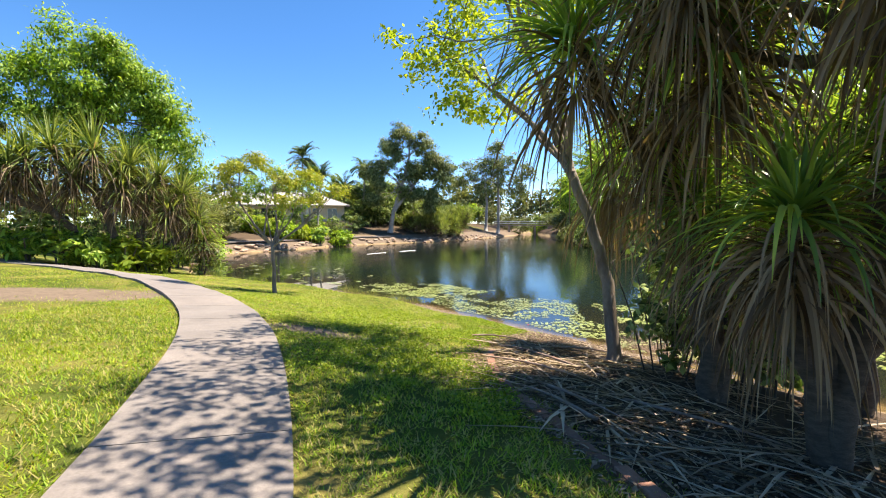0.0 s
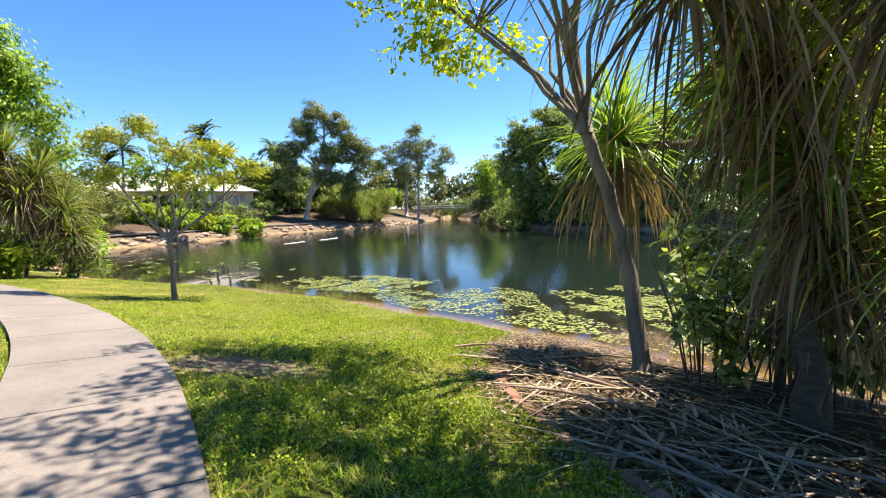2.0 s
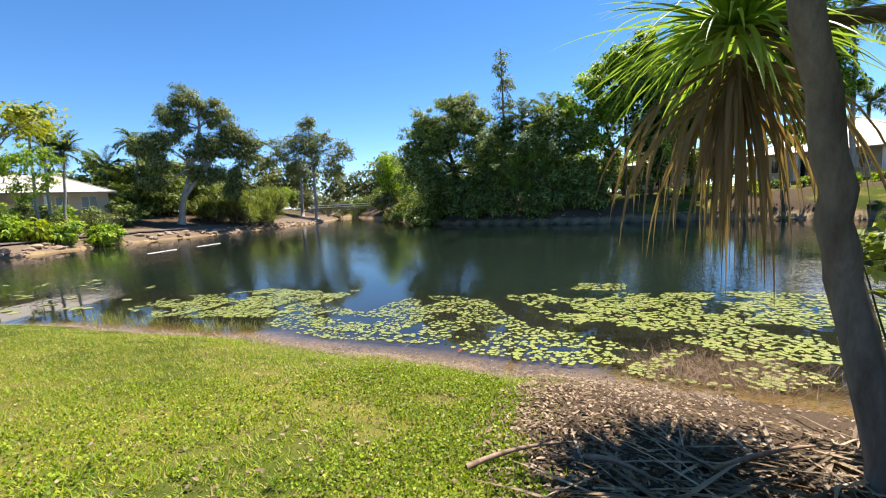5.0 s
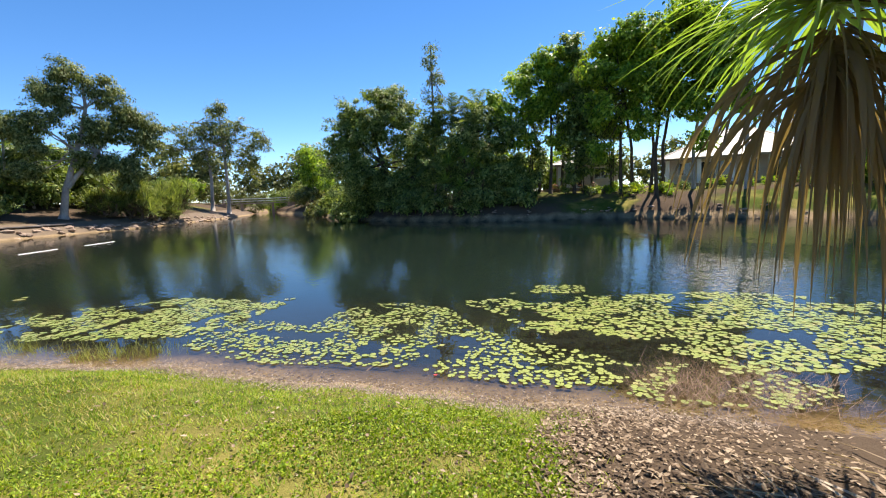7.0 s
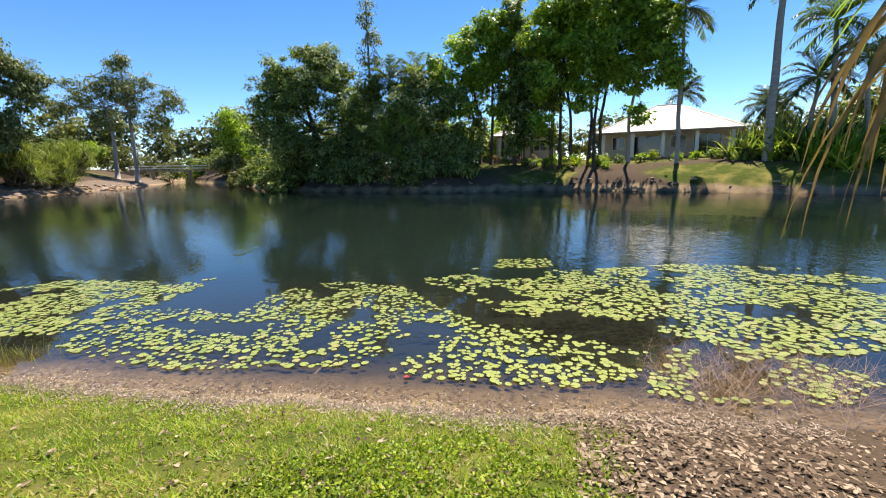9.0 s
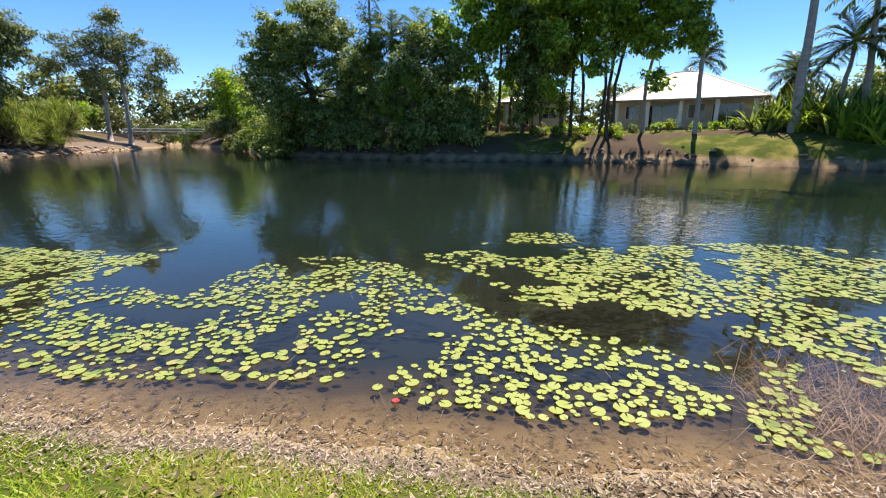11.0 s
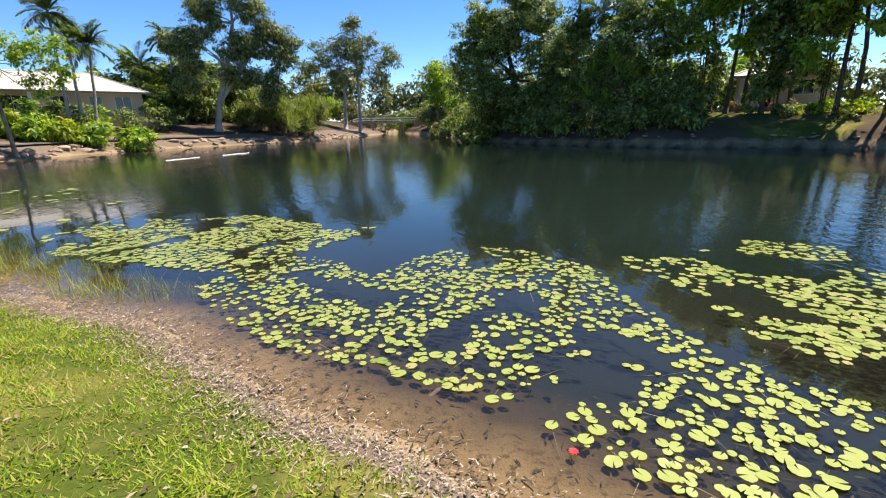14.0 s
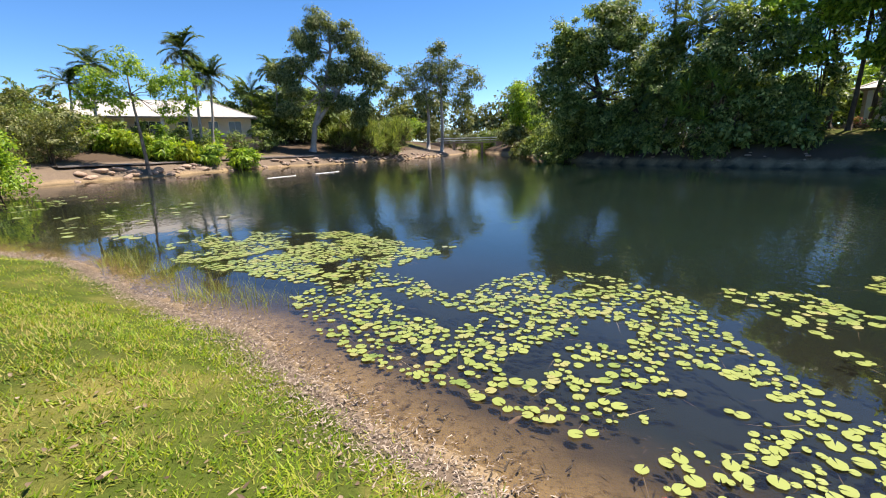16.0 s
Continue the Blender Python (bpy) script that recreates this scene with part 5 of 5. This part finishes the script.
# ---- the pandanus thicket on the near bank ----
pandanus("leaning pandanus reaching over the water with dry skirts", mark(3.5, 6.3), [(3.2, 6.5, 3.0), (3.8, 7.4, 3.6)],
         [(2.79, 9.3, 3.76, 1.0), (2.75, 6.0, 4.2, 1.05), (1.75, 5.4, 4.75, 1.0), (4.3, 7.4, 4.6, 1.1), (3.4, 6.9, 5.2, 1.0), (3.2, 6.1, 3.1, .85), (3.7, 6.5, 2.3, .8), (3.0, 6.6, 3.9, .9)], 41, 1.3, 0.05, 160, 120, 8, 0.1, 1.3, 1.2, single=(0,))
pandanus("old pandanus hung with masses of dry brown blades", mark(3.7, 4.5), [(3.5, 4.6, 3.2), (3.9, 4.2, 4.0), (3.2, 4.4, 2.4)],
         [(3.15, 4.1, 2.9, .75), (2.55, 4.5, 5.1, 1.0), (3.5, 3.5, 4.9, 1.05), (4.4, 4.6, 5.3, 1.1), (3.3, 5.2, 5.6, 1.05), (4.2, 3.8, 3.4, 1.0), (3.6, 5.0, 2.7, .95), (2.9, 4.9, 4.4, 1.0), (3.9, 3.0, 4.2, 1.0), (2.5, 5.2, 5.7, 1.0)], 42, 1.25, 0.05, 130, 170, 8, 0.085, 1.25, 1.7)
pandanus("pandanus in the shade of the thicket", mark(5.4, 6.9), [(5.2, 7.0, 3.0), (5.6, 6.4, 3.4)],
         [(5.2, 7.6, 4.0, 1.1), (6.0, 6.2, 4.6, 1.1), (4.8, 5.7, 3.6, 1.0), (5.9, 8.2, 3.0, 1.0), (4.6, 6.6, 2.6, 1.0), (5.4, 4.9, 4.6, 1.1), (5.0, 3.8, 3.2, 1.1), (5.6, 3.0, 4.6, 1.1), (6.4, 4.4, 3.2, 1.1)], 43, 1.3, 0.06, 170, 90, 6, 0.09, 1.3, 1.1)
tree("forked_tree", "slim leaning tree with fresh lime leaves above the lawn", [[gr(2.65, 8.0, .115), (2.57, 8.28, 1.85, .1), (2.3, 8.22, 2.8, .09), (1.93, 8.13, 3.75, .08)], [(1.93, 8.1, 3.7, .07), (1.75, 8.1, 4.8, .055), (1.9, 7.8, 6.3, .035), (2.0, 7.4, 7.4, .015)], [(1.93, 8.12, 3.72, .06), (1.4, 8.4, 4.5, .045), (.6, 8.8, 5.3, .03), (-.4, 9, 6.2, .012)], [(1.8, 8.05, 4.2, .04), (1.2, 7.4, 5.6, .03), (.9, 6.4, 7.0, .012)]],
     [(.75, 8.85, 5.05, .9, .8, .4), (0, 8.9, 5.5, .9, .8, .5), (-.5, 8.9, 6.2, 1.0, .9, .6), (.9, 8.6, 6.4, 1.1, 1, .6), (1.6, 7.6, 7.0, 1.3, 1.2, .7), (2.2, 6.8, 7.3, 1.3, 1.2, .7), (1.4, 5.8, 7.5, 1.3, 1.1, .6), (.6, 7.2, 7.3, 1.2, 1.1, .6), (1.9, 4.8, 7.4, 1.0, 1, .6), (.4, 8.2, 7.2, 1, 1, .6)],
     M_BARK, M_LIME, 2.7, 0.24, 26, 0.10, 0.055, 0.2, 34, 0.016, 44)
bush("dark glossy shrub growing beside the leaning trunk", (3.6, 8.3), [(0, 0, 1.0, .5, .5, .6), (.5, .2, .7, .45, .5, .5), (-.1, .3, 1.45, .35, .35, .3), (.7, -.4, 1.2, .5, .4, .5)], M_DARKLEAF, 45, 0.12, 0.055, 22, 6.0, 0.14, 7, stem=0.012)
for i, (x, y) in enumerate([(3.3, 7.5), (4.3, 7.0), (5.0, 8.3), (4.7, 7.9)]):
    bush("dense dark shrub in the shade of the thicket", (x, y), [(0, 0, .7, .6, .6, .55), (.3, .2, 1.3, .5, .5, .4), (-.2, .3, 1.7, .35, .35, .3)], M_DARKLEAF, 330 + i, 0.12, 0.055, 20, 5.0, 0.15, 6, stem=0.014)
bush("dark glossy shrub in the thicket", (4.3, 7.9), [(0, 0, .9, .6, .6, .7), (.5, .3, 1.3, .5, .5, .5)], M_DARKLEAF, 46, 0.13, 0.06, 18, 3.0, 0.15, 6, stem=0.016)
palm("young feather-leaved palm in the shade", mark(4.0, 7.4), (4.0, 7.4, 1.5), 0.05, 10, 1.3, 0.32, 47, "young_palm", wide=0.03, lift=(5, 75), bark=M_DARKBARK)

# brick edging between the lawn and the dry leaves
edging = thing("garden_edging", "weathered red brick edging half sunk beside the lawn", "edging", mark(1.3, 5))
bm = bmesh.new()
box(bm, (-.115, -.055, -.05), (.115, .055, .05))
bmesh.ops.bevel(bm, geom=bm.edges[:], offset=0.008, segments=1, affect="EDGES")
brick_me = bpy.data.meshes.new("brick")
bm.to_mesh(brick_me)
bm.free()
brick_me.materials.append(M_BRICK)
EL = smooth_line(np.array([(2.9, 1.2), (2.2, 2.9), (1.75, 3.8), (1.2, 4.9), (0.85, 5.9), (0.7, 6.9), (0.66, 7.6)]), 60)
rng = np.random.default_rng(9)
for i in range(1, 59, 2):
    x, y = EL[i]
    d = EL[i + 1] - EL[i - 1] if i < 59 else EL[i] - EL[i - 1]
    ob = part("brick", brick_me, None, edging)
    ob.matrix_basis = Matrix.Translation(Vector((x, y, ground_at(x, y) - 0.006 + rng.normal(0, .006))) - edging.location) @ Euler((rng.normal(0, .06), rng.normal(0, .05), math.atan2(d[1], d[0]) + rng.normal(0, .06))).to_matrix().to_4x4()


def lying(n, xy, length, width, rng, lift=0.012, droop=0.25, seg=3, up=0.1):
    x, y = xy[:, 0], xy[:, 1]
    z = height(x, y) + lift + rng.uniform(0, 0.03, n)
    a = rng.uniform(0, 2 * np.pi, n)
    d = np.stack([np.cos(a), np.sin(a), rng.uniform(-0.02, up, n)], 1)
    return straps(np.stack([x, y, z], 1), d, length, width, droop, seg, 0.2)


# dry blades and fallen leaves under the thicket and over the lawn
rng = np.random.default_rng(15)
n = 1000
y = rng.uniform(1.5, 8.8, n)
x = litter_edge(y) + np.abs(rng.normal(0, 1.5, n)) + 0.3
v, f = lying(n, np.stack([x, y], 1), rng.uniform(0.35, 1.3, n), rng.uniform(0.015, 0.05, n), rng, 0.015)
hz = height(v[:, 0], v[:, 1])
v[:, 2] = hz + np.repeat(rng.uniform(0.01, 0.07, n), len(v) // n) + np.tile(np.array([0.0, -.006, 0, .012, .006, .012, .02, .014, .02, 0, -.006, 0]), n)
tagged(part("dry_blades", (v, f), M_STRAW), "dry fallen pandanus blades heaped on the ground", "leaf litter", kind="stuff")
for i, (x, y, a, L) in enumerate([(0.2, 8.84, 0.23, 0.9), (1.05, 8.8, -1.1, 0.5), (2.0, 7.0, 2.4, 1.6), (1.9, 6.4, 2.8, 1.4), (1.4, 5.7, -0.9, 1.3), (2.3, 5.6, -0.6, 1.5), (1.7, 8.4, 0.1, 1.2), (1.9, 4.6, 2.3, 1.2)]):
    o = mark(x, y, 0.03)
    p = np.array([(s * L * math.cos(a), s * L * math.sin(a), 0.02 + 0.05 * math.sin(3 * s)) for s in np.linspace(0, 1, 7)])
    p[:, 2] += height(x + p[:, 0], y + p[:, 1]) - o[2] + 0.03
    t = thing("fallen_branch", "bleached fallen branch on the leaf litter", "branch", o, "fallen branches")
    part("stick", tube(p, np.linspace(0.022, 0.007, 7), 6), M_TWIG, t)
n = 17000
y = 2 + 10.2 * rng.uniform(0, 1, n) ** 0.75
x = litter_edge(y) + np.abs(rng.normal(0, 1.6, n)) - 0.3
d = shore(x, y)[:, 0]
ok = d > 0.1
shore_n = 17000
s = rng.uniform(0, 1, shore_n)
NL = np.array(NEAR[5:18], float)
sl = np.r_[0, np.cumsum(np.linalg.norm(np.diff(NL, axis=0), axis=1))]
q = np.stack([np.interp(s * sl[-1], sl, NL[:, k]) for k in (0, 1)], 1) + rng.normal(0.14, 0.19, (shore_n, 1)) * [-.64, -.77]
lawn_n = 2600
lx, ly = 1.4 - np.abs(rng.normal(0, 2.2, lawn_n)), rng.uniform(5, 13.5, lawn_n)
ok2 = (shore(lx, ly)[:, 0] > 0.4) & (from_path(lx, ly) > 0.65)
g, gf2 = lying(shore_n, q, rng.uniform(0.012, 0.055, shore_n), rng.uniform(0.008, 0.03, shore_n), rng, 0.008, 0.6, 1, 0.35)
tagged(part("shore_litter", (g, gf2), M_GRIT), "pale crumbled leaf litter along the waterline", "leaf litter", kind="stuff")
xy = np.concatenate([np.stack([x, y], 1)[ok], np.stack([lx, ly], 1)[ok2]])
n = len(xy)
v, f = lying(n, xy, rng.uniform(0.014, 0.085, n) * rng.uniform(0.5, 1.1, n) * np.r_[np.ones(ok.sum()), np.full(ok2.sum(), 0.8)], rng.uniform(0.012, 0.05, n), rng, 0.012, 0.9, 2, 0.5)
v[:, 2] = np.clip(v[:, 2], height(v[:, 0], v[:, 1]) + 0.006, height(v[:, 0], v[:, 1]) + 0.05)
tagged(part("fallen_leaves", (v, f), M_LITTER), "brown fallen leaves on lawn and shore", "leaf litter", kind="stuff")

# grass
rng = np.random.default_rng(16)
cand = np.concatenate([np.stack([rng.uniform(-6.5, 2.5, 350000), rng.uniform(1.5, 15.8, 350000)], 1), np.stack([rng.uniform(-16, -5, 80000), rng.uniform(3, 21, 80000)], 1)])
d = shore(cand[:, 0], cand[:, 1])[:, 0]
w1 = wave(cand[:, 0], cand[:, 1], 1.9) * 0.25 + wave(cand[:, 0], cand[:, 1], 6.0) * 0.15
ok = (d > 0.2 + 0.55 * w1 + 0.12 * rng.normal(0, 1, len(d))) & (cand[:, 0] < litter_edge(cand[:, 1]) - 0.08 + 0.5 * w1 + 0.22 * np.abs(rng.normal(0, 1, len(d)))) & (from_path(cand[:, 0], cand[:, 1]) > HALF + 0.02)
bare = np.maximum(np.clip(1.2 - np.hypot((cand[:, 0] + 2.2) / 1.1, (cand[:, 1] - 7.0) / .7), 0, 1), np.clip(1.2 - np.hypot(((cand[:, 0] + 8.6) * math.cos(.55) + (cand[:, 1] - 7.6) * math.sin(.55)) / 3.6, ((cand[:, 1] - 7.6) * math.cos(.55) - (cand[:, 0] + 8.6) * math.sin(.55)) / 1.5), 0, 1))
turf = sum(np.sin(k * (cand[:, 0] * math.cos(a) + cand[:, 1] * math.sin(a)) + 2.1 * np.sin(0.6 * k * (cand[:, 1] * math.cos(a) - cand[:, 0] * math.sin(a)) + a)) for k, a in ((11, 0.4), (17, 1.9), (26, 2.8), (7, 1.1))) / 4
ok &= rng.uniform(0, 1, len(cand)) > np.maximum(bare * 1.1, 0.12 - 1.1 * turf)
c = cand[ok]
n = len(c)
b = np.stack([c[:, 0], c[:, 1], height(c[:, 0], c[:, 1]) - 0.005], 1)
tagged(part("grass", straps(b, ring_dirs(n, 5, 60, rng), rng.uniform(0.03, 0.075, n) * (1.05 + 0.6 * w1[ok] + 0.5 * turf[ok]), rng.uniform(0.012, 0.028, n), 0.8, 1, 0.0, 1.2), M_GRASS), "short mown broad-bladed green grass", "grass", kind="stuff")

# broad-leaved clover and weeds through the turf
wx2, wy2 = 1.2 - np.abs(rng.normal(0, 2.3, 60000)), rng.uniform(4, 11.6, 60000)
patchy = wave(wx2, wy2, 1.1) * 0.6 + wave(wx2, wy2, 4.7) * 0.4
ok = (shore(wx2, wy2)[:, 0] > 0.35) & (wx2 < litter_edge(wy2) + 0.1 * patchy) & (from_path(wx2, wy2) > HALF + 0.03) & (patchy > -0.25) & (np.hypot((wx2 + 2.2) / 1.1, (wy2 - 7.0) / .7) > 1)
wc = np.stack([wx2, wy2, height(wx2, wy2) + rng.uniform(0.02, 0.06, len(wx2))], 1)[ok]
tagged(part("clover", leaves(wc, 0.024, 0.022, -0.2, rng), M_CLOVER), "low bright green clover and broad-leaved weeds", "weeds", kind="stuff")

# ---- lilies ----
rng = np.random.default_rng(17)


def inside(p, poly):
    a, b = np.array(poly, float), np.roll(np.array(poly, float), -1, 0)
    cr = ((a[:, 1] > p[:, 1:]) != (b[:, 1] > p[:, 1:])) & (p[:, :1] < (b[:, 0] - a[:, 0]) * (p[:, 1:] - a[:, 1]) / (b[:, 1] - a[:, 1] + 1e-12) + a[:, 0])
    return cr.sum(1) % 2 == 1


def scatter(poly, tries, gap, r0, r1, sparse, seed):
    """Pads in a patch: none closer than gap times their sizes, thinned by a slow pattern."""
    rng = np.random.default_rng(seed)
    a = np.array(poly, float)
    p = rng.uniform(a.min(0), a.max(0), (tries // 6, 2))
    p = (p[:, None] + rng.normal(0, 1.9 * r1, (len(p), 6, 2))).reshape(-1, 2)
    k = wave(p[:, 0], p[:, 1], 1.7) * 0.6 + wave(p[:, 0], p[:, 1], 3.9) * 0.4
    p = p[inside(p, poly) & (k > sparse)]
    r = rng.uniform(r0, r1, len(p)) * np.where(rng.uniform(0, 1, len(p)) < 0.2, 0.6, 1)
    got = np.zeros((0, 3))
    for q, s in zip(p, r):
        if not len(got) or (np.hypot(*(got[:, :2] - q).T) > (got[:, 2] + s) * gap).all():
            got = np.vstack([got, [*q, s]])
    return got


def pad_mesh(n=11, seed=0):
    th = np.linspace(0.16, 2 * np.pi - 0.16, n)
    out = np.stack([np.cos(th), np.sin(th), np.zeros(n)], 1) * (1 + 0.07 * np.sin(2 * th + 1.7 * seed)[:, None] + 0.04 * np.sin(5 * th + seed)[:, None])
    out[:, 2] = 0.035 * np.sin(3 * th + seed) + 0.02
    mid = out * 0.5
    mid[:, 2] = 0.0
    core = out * 0.04
    core[:, 2] = 0.01
    v = np.concatenate([core, mid, out])
    k = np.arange(n - 1)
    f = np.concatenate([np.stack([a * n + k, (a + 1) * n + k, (a + 1) * n + k + 1, a * n + k + 1], 1) for a in (0, 1)])
    return v, f


PADS = [pad_mesh(11, i) for i in range(4)]
PAD_ME = [quads("lily_pad", *p) for p in PADS]
for m in PAD_ME:
    m.materials.append(M_PAD)
PATCHES = [("scattered yellow-green lily pads floating near the sandy edge", [(-2.4, 16.6), (-1.7, 15.5), (-0.9, 14.75), (0.2, 14.1), (1.0, 13.5), (1.5, 12.9), (2.0, 12.4), (2.5, 11.95), (3.3, 11.7), (4.0, 12.0), (3.6, 13.1), (2.9, 14.1), (2.85, 15.6), (2.9, 16.4), (2.2, 17.6), (1.1, 17.8), (0.35, 17.2), (-0.15, 16.5), (-0.6, 17.3), (-1.2, 17.8), (-2.1, 17.6)], 6200, 0.74, 0.024, 0.062, -0.42, 340),
           ("dense raft of overlapping lily pads on the open water", [(3.6, 14.5), (4.4, 13.1), (4.8, 12.2), (5.0, 11.3), (6.0, 10.6), (8, 10.2), (10.6, 11.6), (10.4, 13), (9, 14.5), (7.4, 15.2), (6, 15.7), (4.8, 15.2)], 9600, 0.68, 0.032, 0.07, -0.3, 0),
           ("loose line of lily pads farther out", [(3.35, 16.9), (4.6, 16.8), (5.7, 17.5), (7.0, 16.9), (6.3, 15.8), (5.2, 15.4), (4.7, 14.3), (4.0, 13.6), (3.6, 13.9), (3.35, 14.6), (3.7, 15.3), (3.45, 16.2)], 2300, 0.74, 0.032, 0.072, -0.02, 0),
           ("raft of lily pads beyond the reeds", [(-6.6, 20.0), (-6.2, 21.7), (-4.2, 21.2), (-3.0, 21.4), (-1.4, 20.2), (-1.2, 19.5), (-0.1, 19.6), (-0.5, 19), (-1.3, 18.0), (-2.4, 17.2), (-4.1, 17.9), (-5.6, 18.7)], 6400, 0.68, 0.035, 0.076, -0.22, 0),
           ("thin scatter of lily pads on the far shallows", [(-20, 26), (-15, 24), (-9, 20.5), (-7, 21), (-8, 26.5), (-12, 28.5), (-20, 32), (-25, 33)], 3600, 1.0, 0.08, 0.16, 0.42, 0),
           ("lily pads and weed in the near corner", [(3.1, 11.4), (3.7, 10.8), (4.6, 10.2), (5.4, 10.2), (5.2, 11.2), (4.4, 11.9), (3.8, 11.8)], 1000, 0.78, 0.026, 0.06, -0.3, 0)]
for i, (label, poly, tries, gap, r0, r1, sparse, single) in enumerate(PATCHES):
    got = scatter(poly, tries, gap, r0, r1, sparse, 300 + i)
    cx, cy = got[:, :2].mean(0)
    root = thing("water_lily_patch", label, "water lilies", (cx, cy, 0), "water lily patches")
    order = np.argsort(got[:, 1] - got[:, 0] * 0.3)
    rest = []
    for j, g in enumerate(got[order]):
        z = 0.006 + 0.010 * rng.uniform()
        e = Euler((rng.normal(0, .03), rng.normal(0, .03), rng.uniform(0, 6.28)))
        if j < single:
            ob = part("lily_pad", PAD_ME[j % 4], None, root)
            ob.matrix_basis = Matrix.Translation((g[0] - cx, g[1] - cy, z)) @ e.to_matrix().to_4x4() @ Matrix.Scale(g[2], 4)
        else:
            v, f = PADS[j % 4]
            rest.append(((v @ np.array(e.to_matrix()).T) * g[2] + [g[0] - cx, g[1] - cy, z], f))
    if rest:
        tagged(part("lily_pad", joined(rest), M_PAD, root), kind="stuff")
    m = min(len(got), 240)
    st = got[rng.permutation(len(got))[:m]]
    a = rng.uniform(0, 6.28, m)
    sv = straps(np.c_[st[:, :2] - [cx, cy], np.full(m, -0.004)], np.stack([np.cos(a), np.sin(a), np.full(m, -0.12)], 1), rng.uniform(.12, .42, m), 0.005, rng.uniform(-.15, .3, m), 5, 0.0)
    tagged(part("stem", sv, M_GRIT, root, "thin trailing stems under the pads"), kind="stuff")

# reeds in the shallows
for i, (x, y, n, k) in enumerate([(-6.3, 18.5, 130, .38), (-5.4, 18.1, 120, .36), (-4.6, 17.7, 60, .3), (-3.7, 16.7, 130, .4), (-3.1, 16.6, 80, .34), (-2.6, 16.5, 50, .3), (-6.9, 19.3, 90, .36)]):
    strap_shrub("thin tuft of reeds standing in the shallows", (x, y), 0.42, k, n, M_REED, 0.008, 320 + i, "reed_tuft", "reeds in the shallows", (0.1, 0.6), "reeds", False)

# dry twiggy brush at the near corner of the pond
rng = np.random.default_rng(18)
for i, (x, y) in enumerate([(4.0, 11.0), (4.7, 11.2), (5.3, 11.0), (3.6, 11.0), (4.3, 10.4), (5.0, 10.4), (4.2, 11.6), (4.9, 11.8), (5.6, 11.5), (4.6, 10.8), (3.9, 11.4), (5.2, 11.4)]):
    t = thing("twig_brush", "tangle of dry brown twigs in the shallow water", "brush", (x, y, ground_at(x, y)), "dry brush in the shallows")
    n = 190
    d = ring_dirs(n, 0, 45, rng)
    b = np.c_[rng.normal(0, .26, (n, 2)), np.zeros(n)]
    tagged(part("twig", straps(b, d, rng.uniform(.2, .6, n), 0.006, rng.uniform(0, .8, n), 3, 0.0), M_TWIG, t), kind="stuff")

# sunken leaves, pebbles, the red flower and the stick in the shallows
n = 1600
s = rng.uniform(0, 1, n)
q = np.stack([np.interp(s * sl[-1], sl, NL[:, k]) for k in (0, 1)], 1) + rng.uniform(-0.1, 1.5, (n, 1)) * [.64, .77]
v, f = lying(n, q, rng.uniform(0.03, 0.10, n), rng.uniform(0.008, 0.025, n), rng, 0.004, 0.1, 2, 0.05)
tagged(part("sunken_leaves", (v, f), M_DARKBARK), "dark sunken leaves on the sandy pond bed", "leaf litter", kind="stuff")
for i in range(26):
    s = rng.uniform(0.1, 0.7)
    x, y = (np.interp(s * sl[-1], sl, NL[:, k]) + rng.uniform(-.25, 1.0) * (.64, .77)[k] for k in (0, 1))
    ob = new("pebble", stones[i % 6])
    k = rng.uniform(0.03, 0.08)
    ob.matrix_basis = Matrix.Translation((x, y, ground_at(x, y) + 0.015 * k)) @ Euler((0, 0, rng.uniform(0, 6))).to_matrix().to_4x4() @ Matrix.Scale(k, 4)
    tagged(ob, "small pale pebble on the sandy margin", "pebble", "pebbles on the margin")
fl = thing("fallen_flower", "crumpled red flower floating by the lily pads", "flower", (1.24, 13.09, 0.01))
for i in range(9):
    a = i * 0.7
    part("petal", straps([(0, 0, 0)], [(math.cos(a), math.sin(a), 0.5)], 0.036, 0.03, 1.5, 3, 0.3), M_FRUIT, fl)
stick = thing("sunken_stick", "pale broken stick lying in the shallows", "stick", (0.53, 13.95, -0.05))
part("branch", tube(bent((-0.2, -0.12, -0.03), (0.22, 0.12, 0.05), 6, 0, 0.01), [0.02, 0.024, 0.02, 0.018, 0.014, 0.006], 6), M_TWIG, stick)
